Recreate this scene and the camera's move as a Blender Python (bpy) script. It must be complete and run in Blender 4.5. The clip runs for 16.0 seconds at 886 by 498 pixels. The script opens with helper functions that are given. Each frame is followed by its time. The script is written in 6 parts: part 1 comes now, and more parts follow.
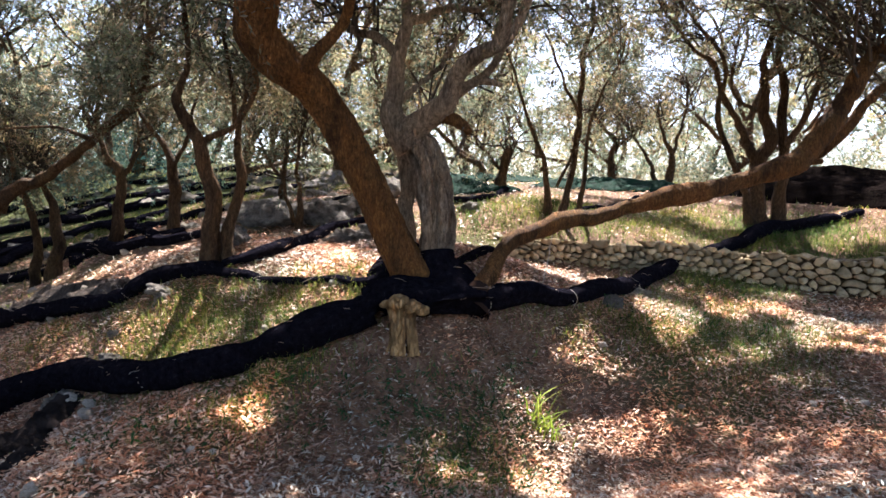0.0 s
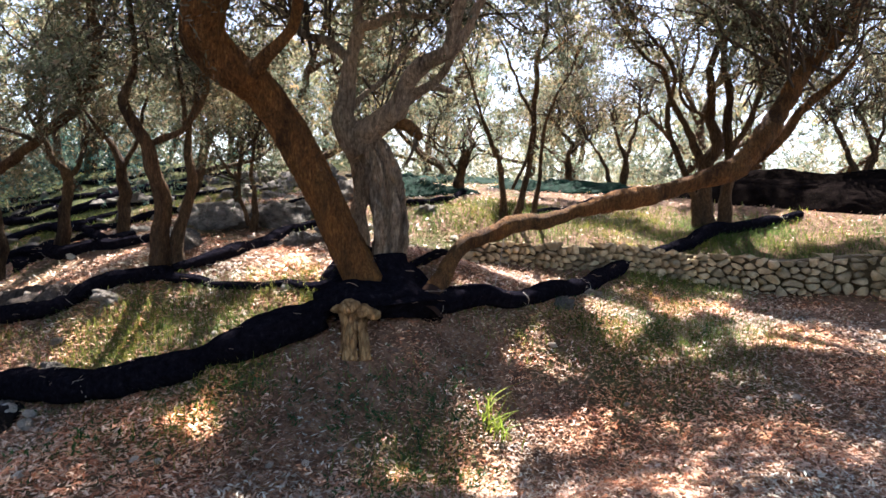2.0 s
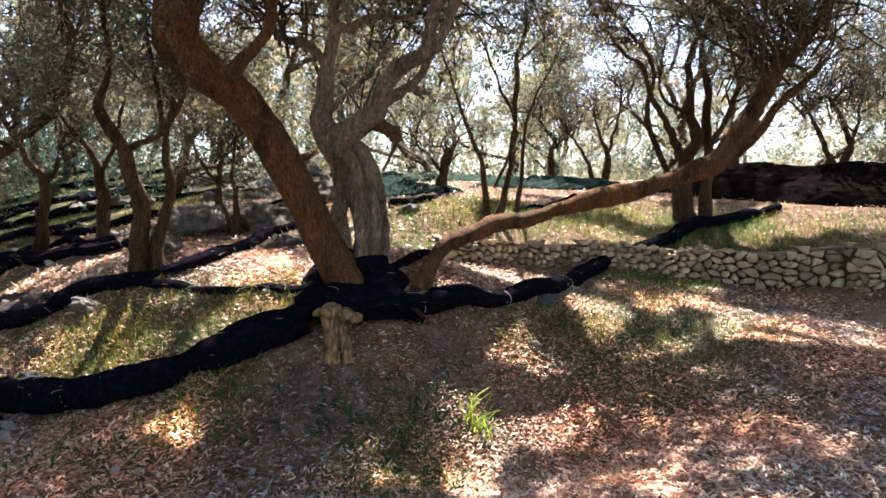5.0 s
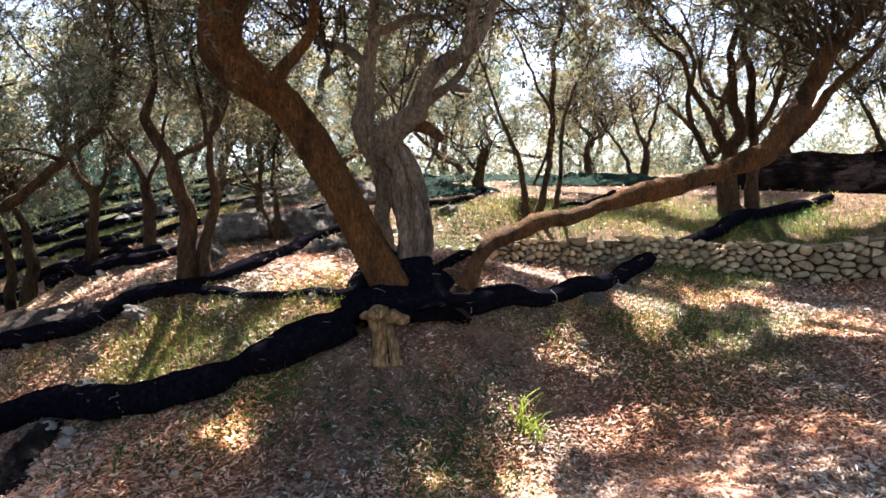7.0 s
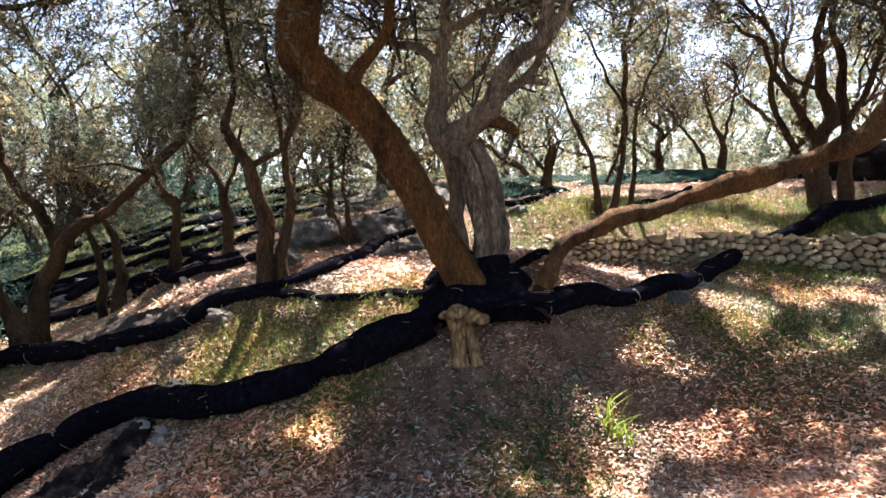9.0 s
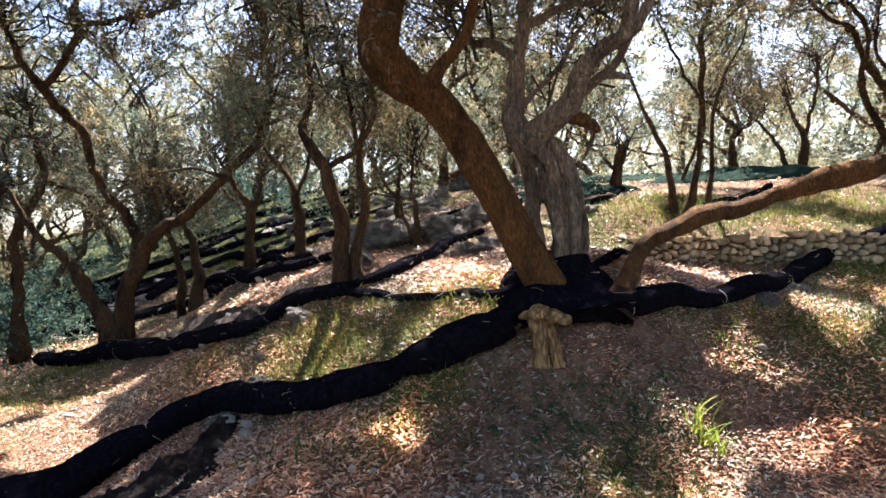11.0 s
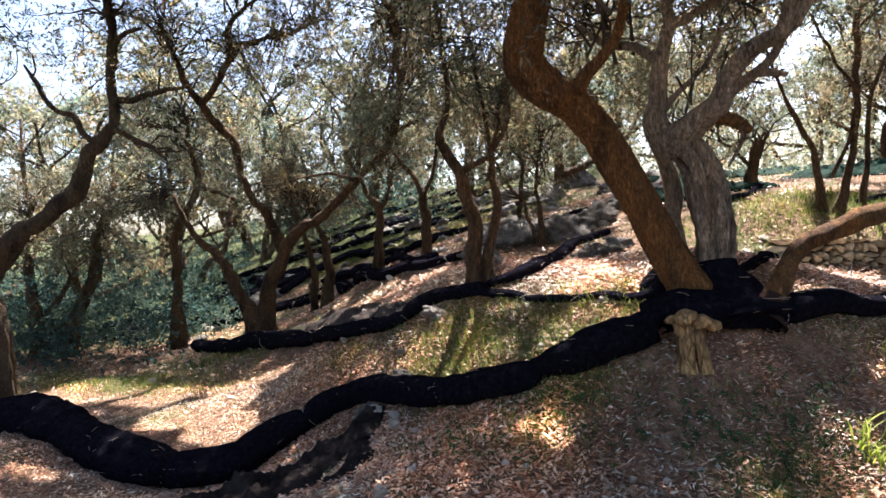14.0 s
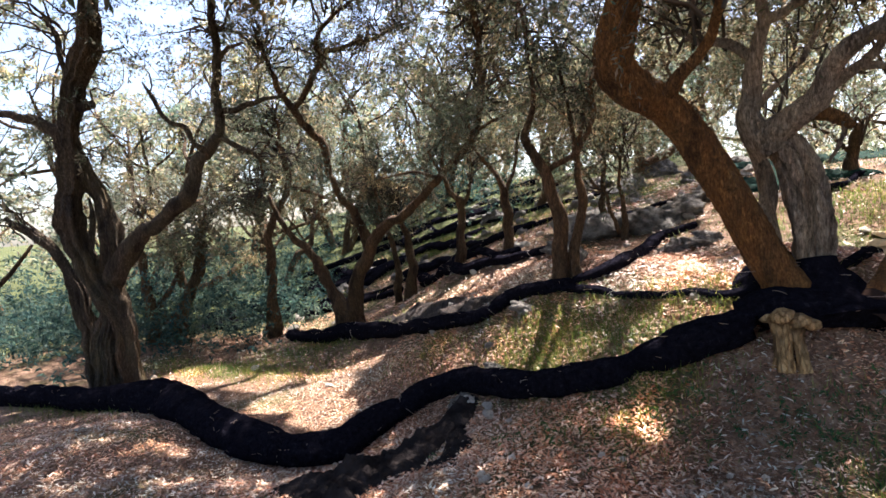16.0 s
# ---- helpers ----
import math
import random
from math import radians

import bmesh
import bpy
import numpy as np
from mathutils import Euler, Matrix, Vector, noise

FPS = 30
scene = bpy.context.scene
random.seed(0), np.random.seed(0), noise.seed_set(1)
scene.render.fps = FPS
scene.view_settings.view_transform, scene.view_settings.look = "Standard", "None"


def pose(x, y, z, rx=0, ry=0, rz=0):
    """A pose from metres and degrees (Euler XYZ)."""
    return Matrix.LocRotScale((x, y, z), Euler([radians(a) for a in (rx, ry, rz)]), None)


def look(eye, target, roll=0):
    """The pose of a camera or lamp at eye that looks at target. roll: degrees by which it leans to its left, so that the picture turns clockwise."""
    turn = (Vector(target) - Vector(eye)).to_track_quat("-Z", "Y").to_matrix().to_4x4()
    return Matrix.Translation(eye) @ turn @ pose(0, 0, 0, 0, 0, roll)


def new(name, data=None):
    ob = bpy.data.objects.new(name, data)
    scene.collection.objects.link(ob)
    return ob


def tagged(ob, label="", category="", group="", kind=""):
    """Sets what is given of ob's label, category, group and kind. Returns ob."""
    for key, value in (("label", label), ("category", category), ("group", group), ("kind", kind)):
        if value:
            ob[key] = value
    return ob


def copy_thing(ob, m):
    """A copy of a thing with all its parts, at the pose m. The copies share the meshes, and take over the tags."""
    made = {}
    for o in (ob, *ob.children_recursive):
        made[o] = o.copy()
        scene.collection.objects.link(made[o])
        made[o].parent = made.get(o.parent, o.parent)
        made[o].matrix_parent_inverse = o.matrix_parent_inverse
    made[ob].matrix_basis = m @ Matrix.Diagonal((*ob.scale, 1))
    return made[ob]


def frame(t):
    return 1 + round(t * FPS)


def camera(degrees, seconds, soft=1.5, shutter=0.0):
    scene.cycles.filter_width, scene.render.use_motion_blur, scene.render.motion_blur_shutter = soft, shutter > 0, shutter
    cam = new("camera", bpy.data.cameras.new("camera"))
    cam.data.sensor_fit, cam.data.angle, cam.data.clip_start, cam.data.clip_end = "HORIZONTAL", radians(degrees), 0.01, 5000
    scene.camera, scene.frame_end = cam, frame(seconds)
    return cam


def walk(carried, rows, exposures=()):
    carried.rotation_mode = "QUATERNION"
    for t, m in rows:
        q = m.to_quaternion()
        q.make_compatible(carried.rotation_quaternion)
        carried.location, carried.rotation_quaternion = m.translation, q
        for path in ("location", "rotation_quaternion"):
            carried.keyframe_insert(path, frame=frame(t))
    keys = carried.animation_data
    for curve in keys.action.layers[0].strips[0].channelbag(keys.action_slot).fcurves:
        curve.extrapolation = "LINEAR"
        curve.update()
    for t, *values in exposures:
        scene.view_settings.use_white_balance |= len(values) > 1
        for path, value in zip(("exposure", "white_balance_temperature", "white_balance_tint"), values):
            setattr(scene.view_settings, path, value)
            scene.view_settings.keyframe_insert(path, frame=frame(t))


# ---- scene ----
cam = camera(75.0, 16.0, 1.58)
walk(cam, [
    (0, pose(0.000, 0.000, 1.500, 86.00, -1.50, -0.00)),
    (0.5, pose(0.025, -0.013, 1.514, 85.92, -1.52, -0.83)),
    (1, pose(0.046, -0.023, 1.523, 85.94, -1.53, -1.72)),
    (1.5, pose(0.065, -0.034, 1.528, 86.02, -1.52, -2.62)),
    (2, pose(0.085, -0.045, 1.534, 86.08, -1.48, -3.51)),
    (2.5, pose(0.112, -0.063, 1.546, 86.05, -1.43, -4.30)),
    (3, pose(0.136, -0.079, 1.558, 86.01, -1.37, -5.08)),
    (5.5, pose(0.119, -0.044, 1.575, 85.60, -0.04, -4.38)),
    (6, pose(0.102, -0.027, 1.570, 85.58, 0.43, -3.57)),
    (6.5, pose(0.074, -0.018, 1.563, 85.72, 0.84, -2.77)),
    (7, pose(0.043, -0.010, 1.557, 85.91, 1.16, -1.78)),
    (7.5, pose(0.015, 0.007, 1.547, 86.12, 1.57, -0.54)),
    (8, pose(-0.011, 0.029, 1.529, 86.38, 2.02, 0.93)),
    (8.5, pose(-0.036, 0.048, 1.511, 86.63, 2.45, 2.59)),
    (9, pose(-0.071, 0.064, 1.500, 86.79, 2.73, 4.11)),
    (11.5, pose(-0.265, 0.074, 1.486, 87.45, 3.07, 10.90)),
    (12, pose(-0.297, 0.065, 1.492, 87.60, 3.03, 12.40)),
    (12.5, pose(-0.335, 0.040, 1.500, 87.70, 3.08, 14.03)),
    (13, pose(-0.373, -0.001, 1.511, 87.73, 3.10, 15.88)),
    (13.5, pose(-0.411, -0.054, 1.530, 87.65, 3.22, 17.73)),
    (14, pose(-0.445, -0.116, 1.554, 87.48, 3.41, 19.58)),
    (14.5, pose(-0.473, -0.183, 1.576, 87.28, 3.62, 21.46)),
    (15, pose(-0.491, -0.247, 1.598, 87.12, 3.90, 23.45)),
    (15.5, pose(-0.499, -0.303, 1.624, 86.98, 4.15, 25.33)),
    (16, pose(-0.503, -0.356, 1.656, 86.80, 4.42, 26.53)),
], [(0, 2.52, 6250, 18), (16, 2.52, 6250, 18)])

# ---- light ----
AZ, EL = radians(7), radians(59)
SUN = Vector((math.sin(AZ) * math.cos(EL), math.cos(AZ) * math.cos(EL), math.sin(EL)))
world = bpy.data.worlds.new("sky")
scene.world = world
world.use_nodes = True
wn = world.node_tree.nodes
sky = wn.new("ShaderNodeTexSky")
sky.sky_type, sky.sun_disc, sky.sun_elevation, sky.sun_rotation = "NISHITA", False, EL, AZ
sky.dust_density, sky.air_density = 1.9, 1.0
world.node_tree.links.new(sky.outputs[0], wn["Background"].inputs[0])
wn["Background"].inputs[1].default_value = 0.068
sun_data = bpy.data.lights.new("sun", "SUN")
sun_data.energy, sun_data.angle, sun_data.color = 4.6, radians(0.55), (1.0, 0.94, 0.85)
sun = new("sun", sun_data)
sun.matrix_world = look(SUN * 60, (0, 0, 0))

# ---- materials ----


def material(name, rough=0.85):
    m = bpy.data.materials.new(name)
    m.use_nodes = True
    b = m.node_tree.nodes["Principled BSDF"]
    b.inputs["Roughness"].default_value = rough
    b.inputs["Specular IOR Level"].default_value = 0.25
    return m, m.node_tree.nodes, m.node_tree.links, b


def node(nodes, kind, **values):
    n = nodes.new(kind)
    for key, value in values.items():
        n.inputs[key.replace("_", " ")].default_value = value
    return n


def coords(nodes, links, scale=(1, 1, 1)):
    c = nodes.new("ShaderNodeTexCoord")
    m = nodes.new("ShaderNodeMapping")
    m.inputs["Scale"].default_value = scale
    links.new(c.outputs["Object"], m.inputs[0])
    return m.outputs[0]


def ramp(nodes, links, source, stops):
    r = nodes.new("ShaderNodeValToRGB")
    e = r.color_ramp.elements
    while len(e) < len(stops):
        e.new(0.5)
    for el, (at, col) in zip(e, stops):
        el.position, el.color = at, (*col, 1)
    links.new(source, r.inputs[0])
    return r.outputs[0]


def mixed(nodes, links, fac, a, b, mode="MIX"):
    m = nodes.new("ShaderNodeMix")
    m.data_type, m.blend_type = "RGBA", mode
    for sock, v in ((m.inputs[0], fac), (m.inputs[6], a), (m.inputs[7], b)):
        if isinstance(v, (int, float)):
            sock.default_value = v
        elif isinstance(v, tuple):
            sock.default_value = (*v, 1)
        else:
            links.new(v, sock)
    return m.outputs[2]


def bump(nodes, links, b, height, strength, dist=0.02):
    n = node(nodes, "ShaderNodeBump", Strength=strength, Distance=dist)
    links.new(height, n.inputs["Height"])
    links.new(n.outputs[0], b.inputs["Normal"])


def bark(name, dark, mid, light, moss=0.3, scale=1.0, crackle=0.45):
    m, ns, ln, b = material(name, 0.9)
    v = coords(ns, ln, (1, 1, 0.3))
    big = node(ns, "ShaderNodeTexNoise", Scale=3.0 * scale, Detail=6.0, Roughness=0.65)
    fine = node(ns, "ShaderNodeTexNoise", Scale=60.0 * scale, Detail=8.0, Roughness=0.75)
    cells = node(ns, "ShaderNodeTexVoronoi", Scale=62.0 * scale)
    cells.feature = "DISTANCE_TO_EDGE"
    warp = ns.new("ShaderNodeVectorMath")
    ln.new(v, big.inputs[0]); ln.new(v, fine.inputs[0])
    ln.new(v, warp.inputs[0])
    sc = ns.new("ShaderNodeVectorMath"); sc.operation = "SCALE"; sc.inputs["Scale"].default_value = 0.06
    ln.new(fine.outputs["Color"], sc.inputs[0]); ln.new(sc.outputs[0], warp.inputs[1])
    ln.new(warp.outputs[0], cells.inputs[0])
    col = ramp(ns, ln, fine.outputs[0], [(0.3, dark), (0.52, mid), (0.72, light)])
    patch = ramp(ns, ln, big.outputs[0], [(0.45, (0, 0, 0)), (0.65, (1, 1, 1))])
    col = mixed(ns, ln, patch, col, mixed(ns, ln, moss, col, (0.16, 0.15, 0.06)))
    crack = ramp(ns, ln, cells.outputs["Distance"], [(0.0, (0.25, 0.25, 0.25)), (0.14, (1, 1, 1))])
    col = mixed(ns, ln, crackle, col, crack, "MULTIPLY")
    blot = node(ns, "ShaderNodeTexNoise", Scale=5.0 * scale, Detail=6.0, Roughness=0.65)
    ln.new(v, blot.inputs[0])
    col = mixed(ns, ln, 1.0, col, ramp(ns, ln, blot.outputs[0], [(0.36, (0.36, 0.33, 0.32)), (0.48, (0.95, 0.95, 0.95)), (0.64, (1.4, 1.32, 1.2))]), "MULTIPLY")
    ln.new(col, b.inputs["Base Color"])
    add = ns.new("ShaderNodeMath"); add.operation = "ADD"
    ln.new(crack, add.inputs[0]); ln.new(fine.outputs[0], add.inputs[1])
    bump(ns, ln, b, add.outputs[0], 1.0, 0.03)
    return m


def leafy(name, colors, through_light, rough=0.6):
    m, ns, ln, b = material(name, rough)
    g = ns.new("ShaderNodeNewGeometry")
    col = ramp(ns, ln, g.outputs["Random Per Island"], [(i / max(1, len(colors) - 1), c) for i, c in enumerate(colors)])
    clumps = node(ns, "ShaderNodeTexNoise", Scale=1.7, Detail=3.0, Roughness=0.6)
    ln.new(coords(ns, ln), clumps.inputs[0])
    col = mixed(ns, ln, 1.0, col, ramp(ns, ln, clumps.outputs[0], [(0.35, (0.62, 0.66, 0.66)), (0.5, (1.0, 1.0, 1.0)), (0.66, (1.5, 1.42, 1.2))]), "MULTIPLY")
    hues = node(ns, "ShaderNodeTexNoise", Scale=0.9, Detail=2.0, Roughness=0.5)
    ln.new(coords(ns, ln, (1.0, 1.0, 1.3)), hues.inputs[0])
    col = mixed(ns, ln, 1.0, col, ramp(ns, ln, hues.outputs[0], [(0.36, (0.74, 0.94, 1.0)), (0.5, (1.0, 1.0, 0.97)), (0.64, (1.22, 1.04, 0.86))]), "MULTIPLY")
    ln.new(col, b.inputs["Base Color"])
    b.inputs["Specular IOR Level"].default_value = 0.1
    t = ns.new("ShaderNodeBsdfTranslucent")
    mx = ns.new("ShaderNodeMixShader")
    mx.inputs[0].default_value = through_light
    warm = mixed(ns, ln, 1.0, col, (1.22, 1.22, 1.06), "MULTIPLY")
    ln.new(warm, t.inputs[0])
    ln.new(b.outputs[0], mx.inputs[1]); ln.new(t.outputs[0], mx.inputs[2])
    ln.new(mx.outputs[0], ns["Material Output"].inputs[0])
    return m


def rocky(name, dark, light, moss):
    m, ns, ln, b = material(name, 0.92)
    v = coords(ns, ln)
    oi = ns.new("ShaderNodeObjectInfo")
    off = ns.new("ShaderNodeVectorMath")
    ln.new(v, off.inputs[0]); ln.new(oi.outputs["Random"], off.inputs[1])
    n1 = node(ns, "ShaderNodeTexNoise", Scale=5.0, Detail=8.0, Roughness=0.65)
    n2 = node(ns, "ShaderNodeTexNoise", Scale=45.0, Detail=6.0, Roughness=0.7)
    ln.new(off.outputs[0], n1.inputs[0]); ln.new(off.outputs[0], n2.inputs[0])
    col = ramp(ns, ln, n1.outputs[0], [(0.3, dark), (0.65, light)])
    tone = ramp(ns, ln, oi.outputs["Random"], [(0, (0.5, 0.48, 0.44)), (1, (1.2, 1.13, 1.0))])
    col = mixed(ns, ln, 1.0, col, tone, "MULTIPLY")
    col = mixed(ns, ln, ramp(ns, ln, n2.outputs[0], [(0.5, (0, 0, 0)), (0.7, (moss, moss, moss))]), col, (0.09, 0.08, 0.05))
    ln.new(col, b.inputs["Base Color"])
    add = ns.new("ShaderNodeMath"); add.operation = "ADD"
    ln.new(n1.outputs[0], add.inputs[0]); ln.new(n2.outputs[0], add.inputs[1])
    bump(ns, ln, b, add.outputs[0], 0.8, 0.045)
    return m


BARK_MAIN = bark("bark_orange", (0.06, 0.025, 0.008), (0.24, 0.108, 0.029), (0.44, 0.22, 0.06), 0.2, 1.0, 0.7)
BARK_GREY = bark("bark_grey", (0.08, 0.058, 0.038), (0.42, 0.325, 0.22), (0.72, 0.59, 0.43), 0.15, 0.9, 0.45)
BARK_FAR = bark("bark_brown", (0.038, 0.021, 0.011), (0.15, 0.085, 0.04), (0.3, 0.2, 0.11), 0.2)
BARK_OLD = bark("bark_old", (0.035, 0.025, 0.016), (0.12, 0.086, 0.055), (0.3, 0.23, 0.155), 0.3)
DEADWOOD = bark("dead_wood", (0.26, 0.13, 0.045), (0.66, 0.42, 0.18), (0.82, 0.6, 0.32), 0.0, 0.5, 0.3)
TWIG, _ns, _ln, _b = material("twig", 0.9)
_b.inputs["Base Color"].default_value = (0.06, 0.045, 0.03, 1)
LEAF = leafy("olive_leaf", [(0.072, 0.085, 0.055), (0.12, 0.125, 0.086), (0.175, 0.168, 0.125), (0.22, 0.198, 0.16), (0.23, 0.17, 0.13)], 0.62)
LITTER = leafy("fallen_leaf", [(0.16, 0.06, 0.033), (0.36, 0.155, 0.088), (0.47, 0.24, 0.152), (0.58, 0.37, 0.265), (0.78, 0.66, 0.54), (0.38, 0.18, 0.107)], 0.08, 0.4)
LITTER.node_tree.nodes["Principled BSDF"].inputs["Specular IOR Level"].default_value = 0.2
# Paler than LEAF: the backlight on far foliage is partly put into colour.
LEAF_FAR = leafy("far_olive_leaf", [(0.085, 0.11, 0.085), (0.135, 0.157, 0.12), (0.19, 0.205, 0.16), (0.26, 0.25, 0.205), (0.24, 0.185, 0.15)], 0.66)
SHRUB = leafy("shrub_leaf", [(0.02, 0.045, 0.046), (0.04, 0.078, 0.078), (0.068, 0.11, 0.1), (0.11, 0.15, 0.12)], 0.45)
GRASS = leafy("grass_blade", [(0.05, 0.08, 0.02), (0.1, 0.145, 0.034), (0.17, 0.215, 0.058), (0.28, 0.265, 0.1)], 0.45)
IVY = leafy("ground_ivy", [(0.015, 0.05, 0.018), (0.03, 0.085, 0.03), (0.06, 0.12, 0.04)], 0.25, 0.4)
ROCK = rocky("grey_rock", (0.06, 0.058, 0.06), (0.34, 0.325, 0.31), 0.8)
WALLSTONE = rocky("wall_limestone", (0.44, 0.36, 0.22), (0.8, 0.7, 0.5), 0.35)
CHALK = rocky("white_stone", (0.45, 0.41, 0.36), (0.8, 0.77, 0.72), 0.12)


def net_material():
    m, ns, ln, b = material("black_net", 0.75)
    b.inputs["Specular IOR Level"].default_value = 0.03
    v = coords(ns, ln)
    n1 = node(ns, "ShaderNodeTexNoise", Scale=26.0, Detail=8.0, Roughness=0.8)
    n2 = node(ns, "ShaderNodeTexNoise", Scale=160.0, Detail=3.0)
    ln.new(v, n1.inputs[0]); ln.new(v, n2.inputs[0])
    ln.new(ramp(ns, ln, n1.outputs[0], [(0.35, (0.005, 0.0048, 0.0075)), (0.58, (0.016, 0.015, 0.022)), (0.72, (0.055, 0.049, 0.057))]), b.inputs["Base Color"])
    add = ns.new("ShaderNodeMath"); add.operation = "ADD"
    ln.new(n1.outputs[0], add.inputs[0]); ln.new(n2.outputs[0], add.inputs[1])
    bump(ns, ln, b, add.outputs[0], 1.0, 0.04)
    return m


NET = net_material()
OLDNET = rocky("old_net", (0.003, 0.0025, 0.003), (0.011, 0.0088, 0.0095), 0.1)
OLDNET.node_tree.nodes["Principled BSDF"].inputs["Specular IOR Level"].default_value = 0.02
LOOSE = rocky("loose_net", (0.005, 0.005, 0.006), (0.036, 0.032, 0.034), 0.0)
LOOSE.node_tree.nodes["Principled BSDF"].inputs["Specular IOR Level"].default_value = 0.03
STRING, _ns, _ln, _b = material("pale_string", 0.8)
_b.inputs["Base Color"].default_value = (0.42, 0.37, 0.31, 1)
for _m in (NET, OLDNET, LOOSE):
    _m.node_tree.nodes["Principled BSDF"].inputs["IOR"].default_value = 1.0
PALE_NET = bark("weathered_net", (0.045, 0.035, 0.03), (0.11, 0.088, 0.075), (0.26, 0.215, 0.18), 0.0, 1.5)

# ---- shape helpers ----
rng = np.random.default_rng(7)


def mesh_of(name, verts, faces, mat, smooth=True):
    me = bpy.data.meshes.new(name)
    verts = np.asarray(verts, dtype=np.float32)
    faces = np.asarray(faces, dtype=np.int32)
    k = faces.shape[1]
    me.vertices.add(len(verts)); me.vertices.foreach_set("co", verts.ravel())
    me.loops.add(faces.size); me.loops.foreach_set("vertex_index", faces.ravel())
    me.polygons.add(len(faces)); me.polygons.foreach_set("loop_start", np.arange(0, faces.size, k, dtype=np.int32))
    me.polygons.foreach_set("use_smooth", np.full(len(faces), smooth))
    me.materials.append(mat)
    me.update(calc_edges=True)
    return me


def part(name, me, parent, label=""):
    ob = new(name, me)
    ob.parent = parent
    if parent is not None:
        ob.matrix_parent_inverse = Matrix.Translation(parent.location).inverted()
    return tagged(ob, label)


def thing(name, at, label, category, group="", kind=""):
    ob = new(name)
    ob.location = at
    return tagged(ob, label, category, group, kind)


def wave(p, seed, scale):
    """Smooth noise of points, about -1 to 1."""
    r = np.random.default_rng(seed)
    out = 0
    p = np.asarray(p, dtype=float) * scale
    for k in range(5):
        d = r.normal(size=(p.shape[-1],))
        out = out + np.sin(p @ d * (1 + 0.45 * k) + r.uniform(0, 6.28)) / (1 + 0.25 * k)
    return out / 2.2


def smooth_path(pts, step):
    """Catmull-Rom through rows of numbers, about one row per step."""
    p = np.asarray(pts, dtype=float)
    e = np.vstack([2 * p[0] - p[1], p, 2 * p[-1] - p[-2]])
    out = []
    for i in range(len(p) - 1):
        a, b, c, d = e[i:i + 4]
        n = max(1, int(round(np.linalg.norm(c[:3] - b[:3]) / step)))
        u = np.linspace(0, 1, n, endpoint=False)[:, None]
        out.append(0.5 * (2 * b + (c - a) * u + (2 * a - 5 * b + 4 * c - d) * u ** 2 + (3 * b - a - 3 * c + d) * u ** 3))
    return np.vstack(out + [p[-1:]])


def tube(pts, rad, sides, lump=0.0, seed=0, flute=0.0):
    """Vertices and quads of a tube along points."""
    pts, rad = np.asarray(pts, float), np.maximum(np.asarray(rad, float), 0.0015)
    t = np.gradient(pts, axis=0)
    t /= np.linalg.norm(t, axis=1)[:, None] + 1e-9
    ref = np.array([0.31, 0.95, 0.08]) if abs(t[0] @ [0, 1, 0]) < 0.8 else np.array([1.0, 0.1, 0.0])
    us = []
    u = ref
    for k in t:
        u = u - k * (u @ k); u = u / (np.linalg.norm(u) + 1e-9); us.append(u)
    us = np.array(us)
    vs = np.cross(t, us)
    a = np.linspace(0, 2 * math.pi, sides, endpoint=False)
    ring = us[:, None] * np.cos(a)[None, :, None] + vs[:, None] * np.sin(a)[None, :, None]
    r = rad[:, None] * np.ones(sides)
    if lump:
        q = pts[:, None] + ring * rad[:, None, None] * 1.2
        r = r * (1 + lump * wave(q, seed, 9.0) + lump * 0.6 * wave(q, seed + 1, 24.0))
    if flute:
        s = np.arange(len(pts))[:, None] / len(pts)
        r = r * (1 + flute * (1 - s) * np.sin(5 * a[None] + 5 * s + seed) + flute * 0.5 * np.sin(9 * a[None] - 7 * s))
    v = (pts[:, None] + ring * r[..., None]).reshape(-1, 3)
    n = len(pts)
    i = np.arange(n - 1)[:, None] * sides
    j = np.arange(sides)[None]
    j2 = (j + 1) % sides
    f = np.stack([i + j, i + j2, i + sides + j2, i + sides + j], -1).reshape(-1, 4)
    cap = len(v)
    v = np.vstack([v, pts[:1], pts[-1:]])
    c0 = np.stack([np.full(sides, cap), j2[0], j[0], j[0]], -1)
    base = (n - 1) * sides
    c1 = np.stack([np.full(sides, cap + 1), base + j[0], base + j2[0], base + j2[0]], -1)
    return v, f, np.vstack([c0, c1])[:, :3]


class Bag:
    """Collects vertices and faces."""

    def __init__(self):
        self.v, self.q, self.t, self.n = [], [], [], 0

    def add(self, v, q=None, t=None):
        self.v.append(np.asarray(v, float))
        if q is not None and len(q):
            self.q.append(np.asarray(q) + self.n)
        if t is not None and len(t):
            self.t.append(np.asarray(t) + self.n)
        self.n += len(v)

    def mesh(self, name, mat, smooth=True):
        me = bpy.data.meshes.new(name)
        v = np.vstack(self.v).astype(np.float32)
        q = np.vstack(self.q).astype(np.int32) if self.q else np.zeros((0, 4), np.int32)
        t = np.vstack(self.t).astype(np.int32) if self.t else np.zeros((0, 3), np.int32)
        me.vertices.add(len(v)); me.vertices.foreach_set("co", v.ravel())
        loops = np.concatenate([q.ravel(), t.ravel()])
        me.loops.add(len(loops)); me.loops.foreach_set("vertex_index", loops)
        starts = np.concatenate([np.arange(len(q)) * 4, len(q) * 4 + np.arange(len(t)) * 3]).astype(np.int32)
        me.polygons.add(len(starts)); me.polygons.foreach_set("loop_start", starts)
        me.polygons.foreach_set("use_smooth", np.full(len(starts), smooth))
        me.materials.append(mat)
        me.update(calc_edges=True)
        return me


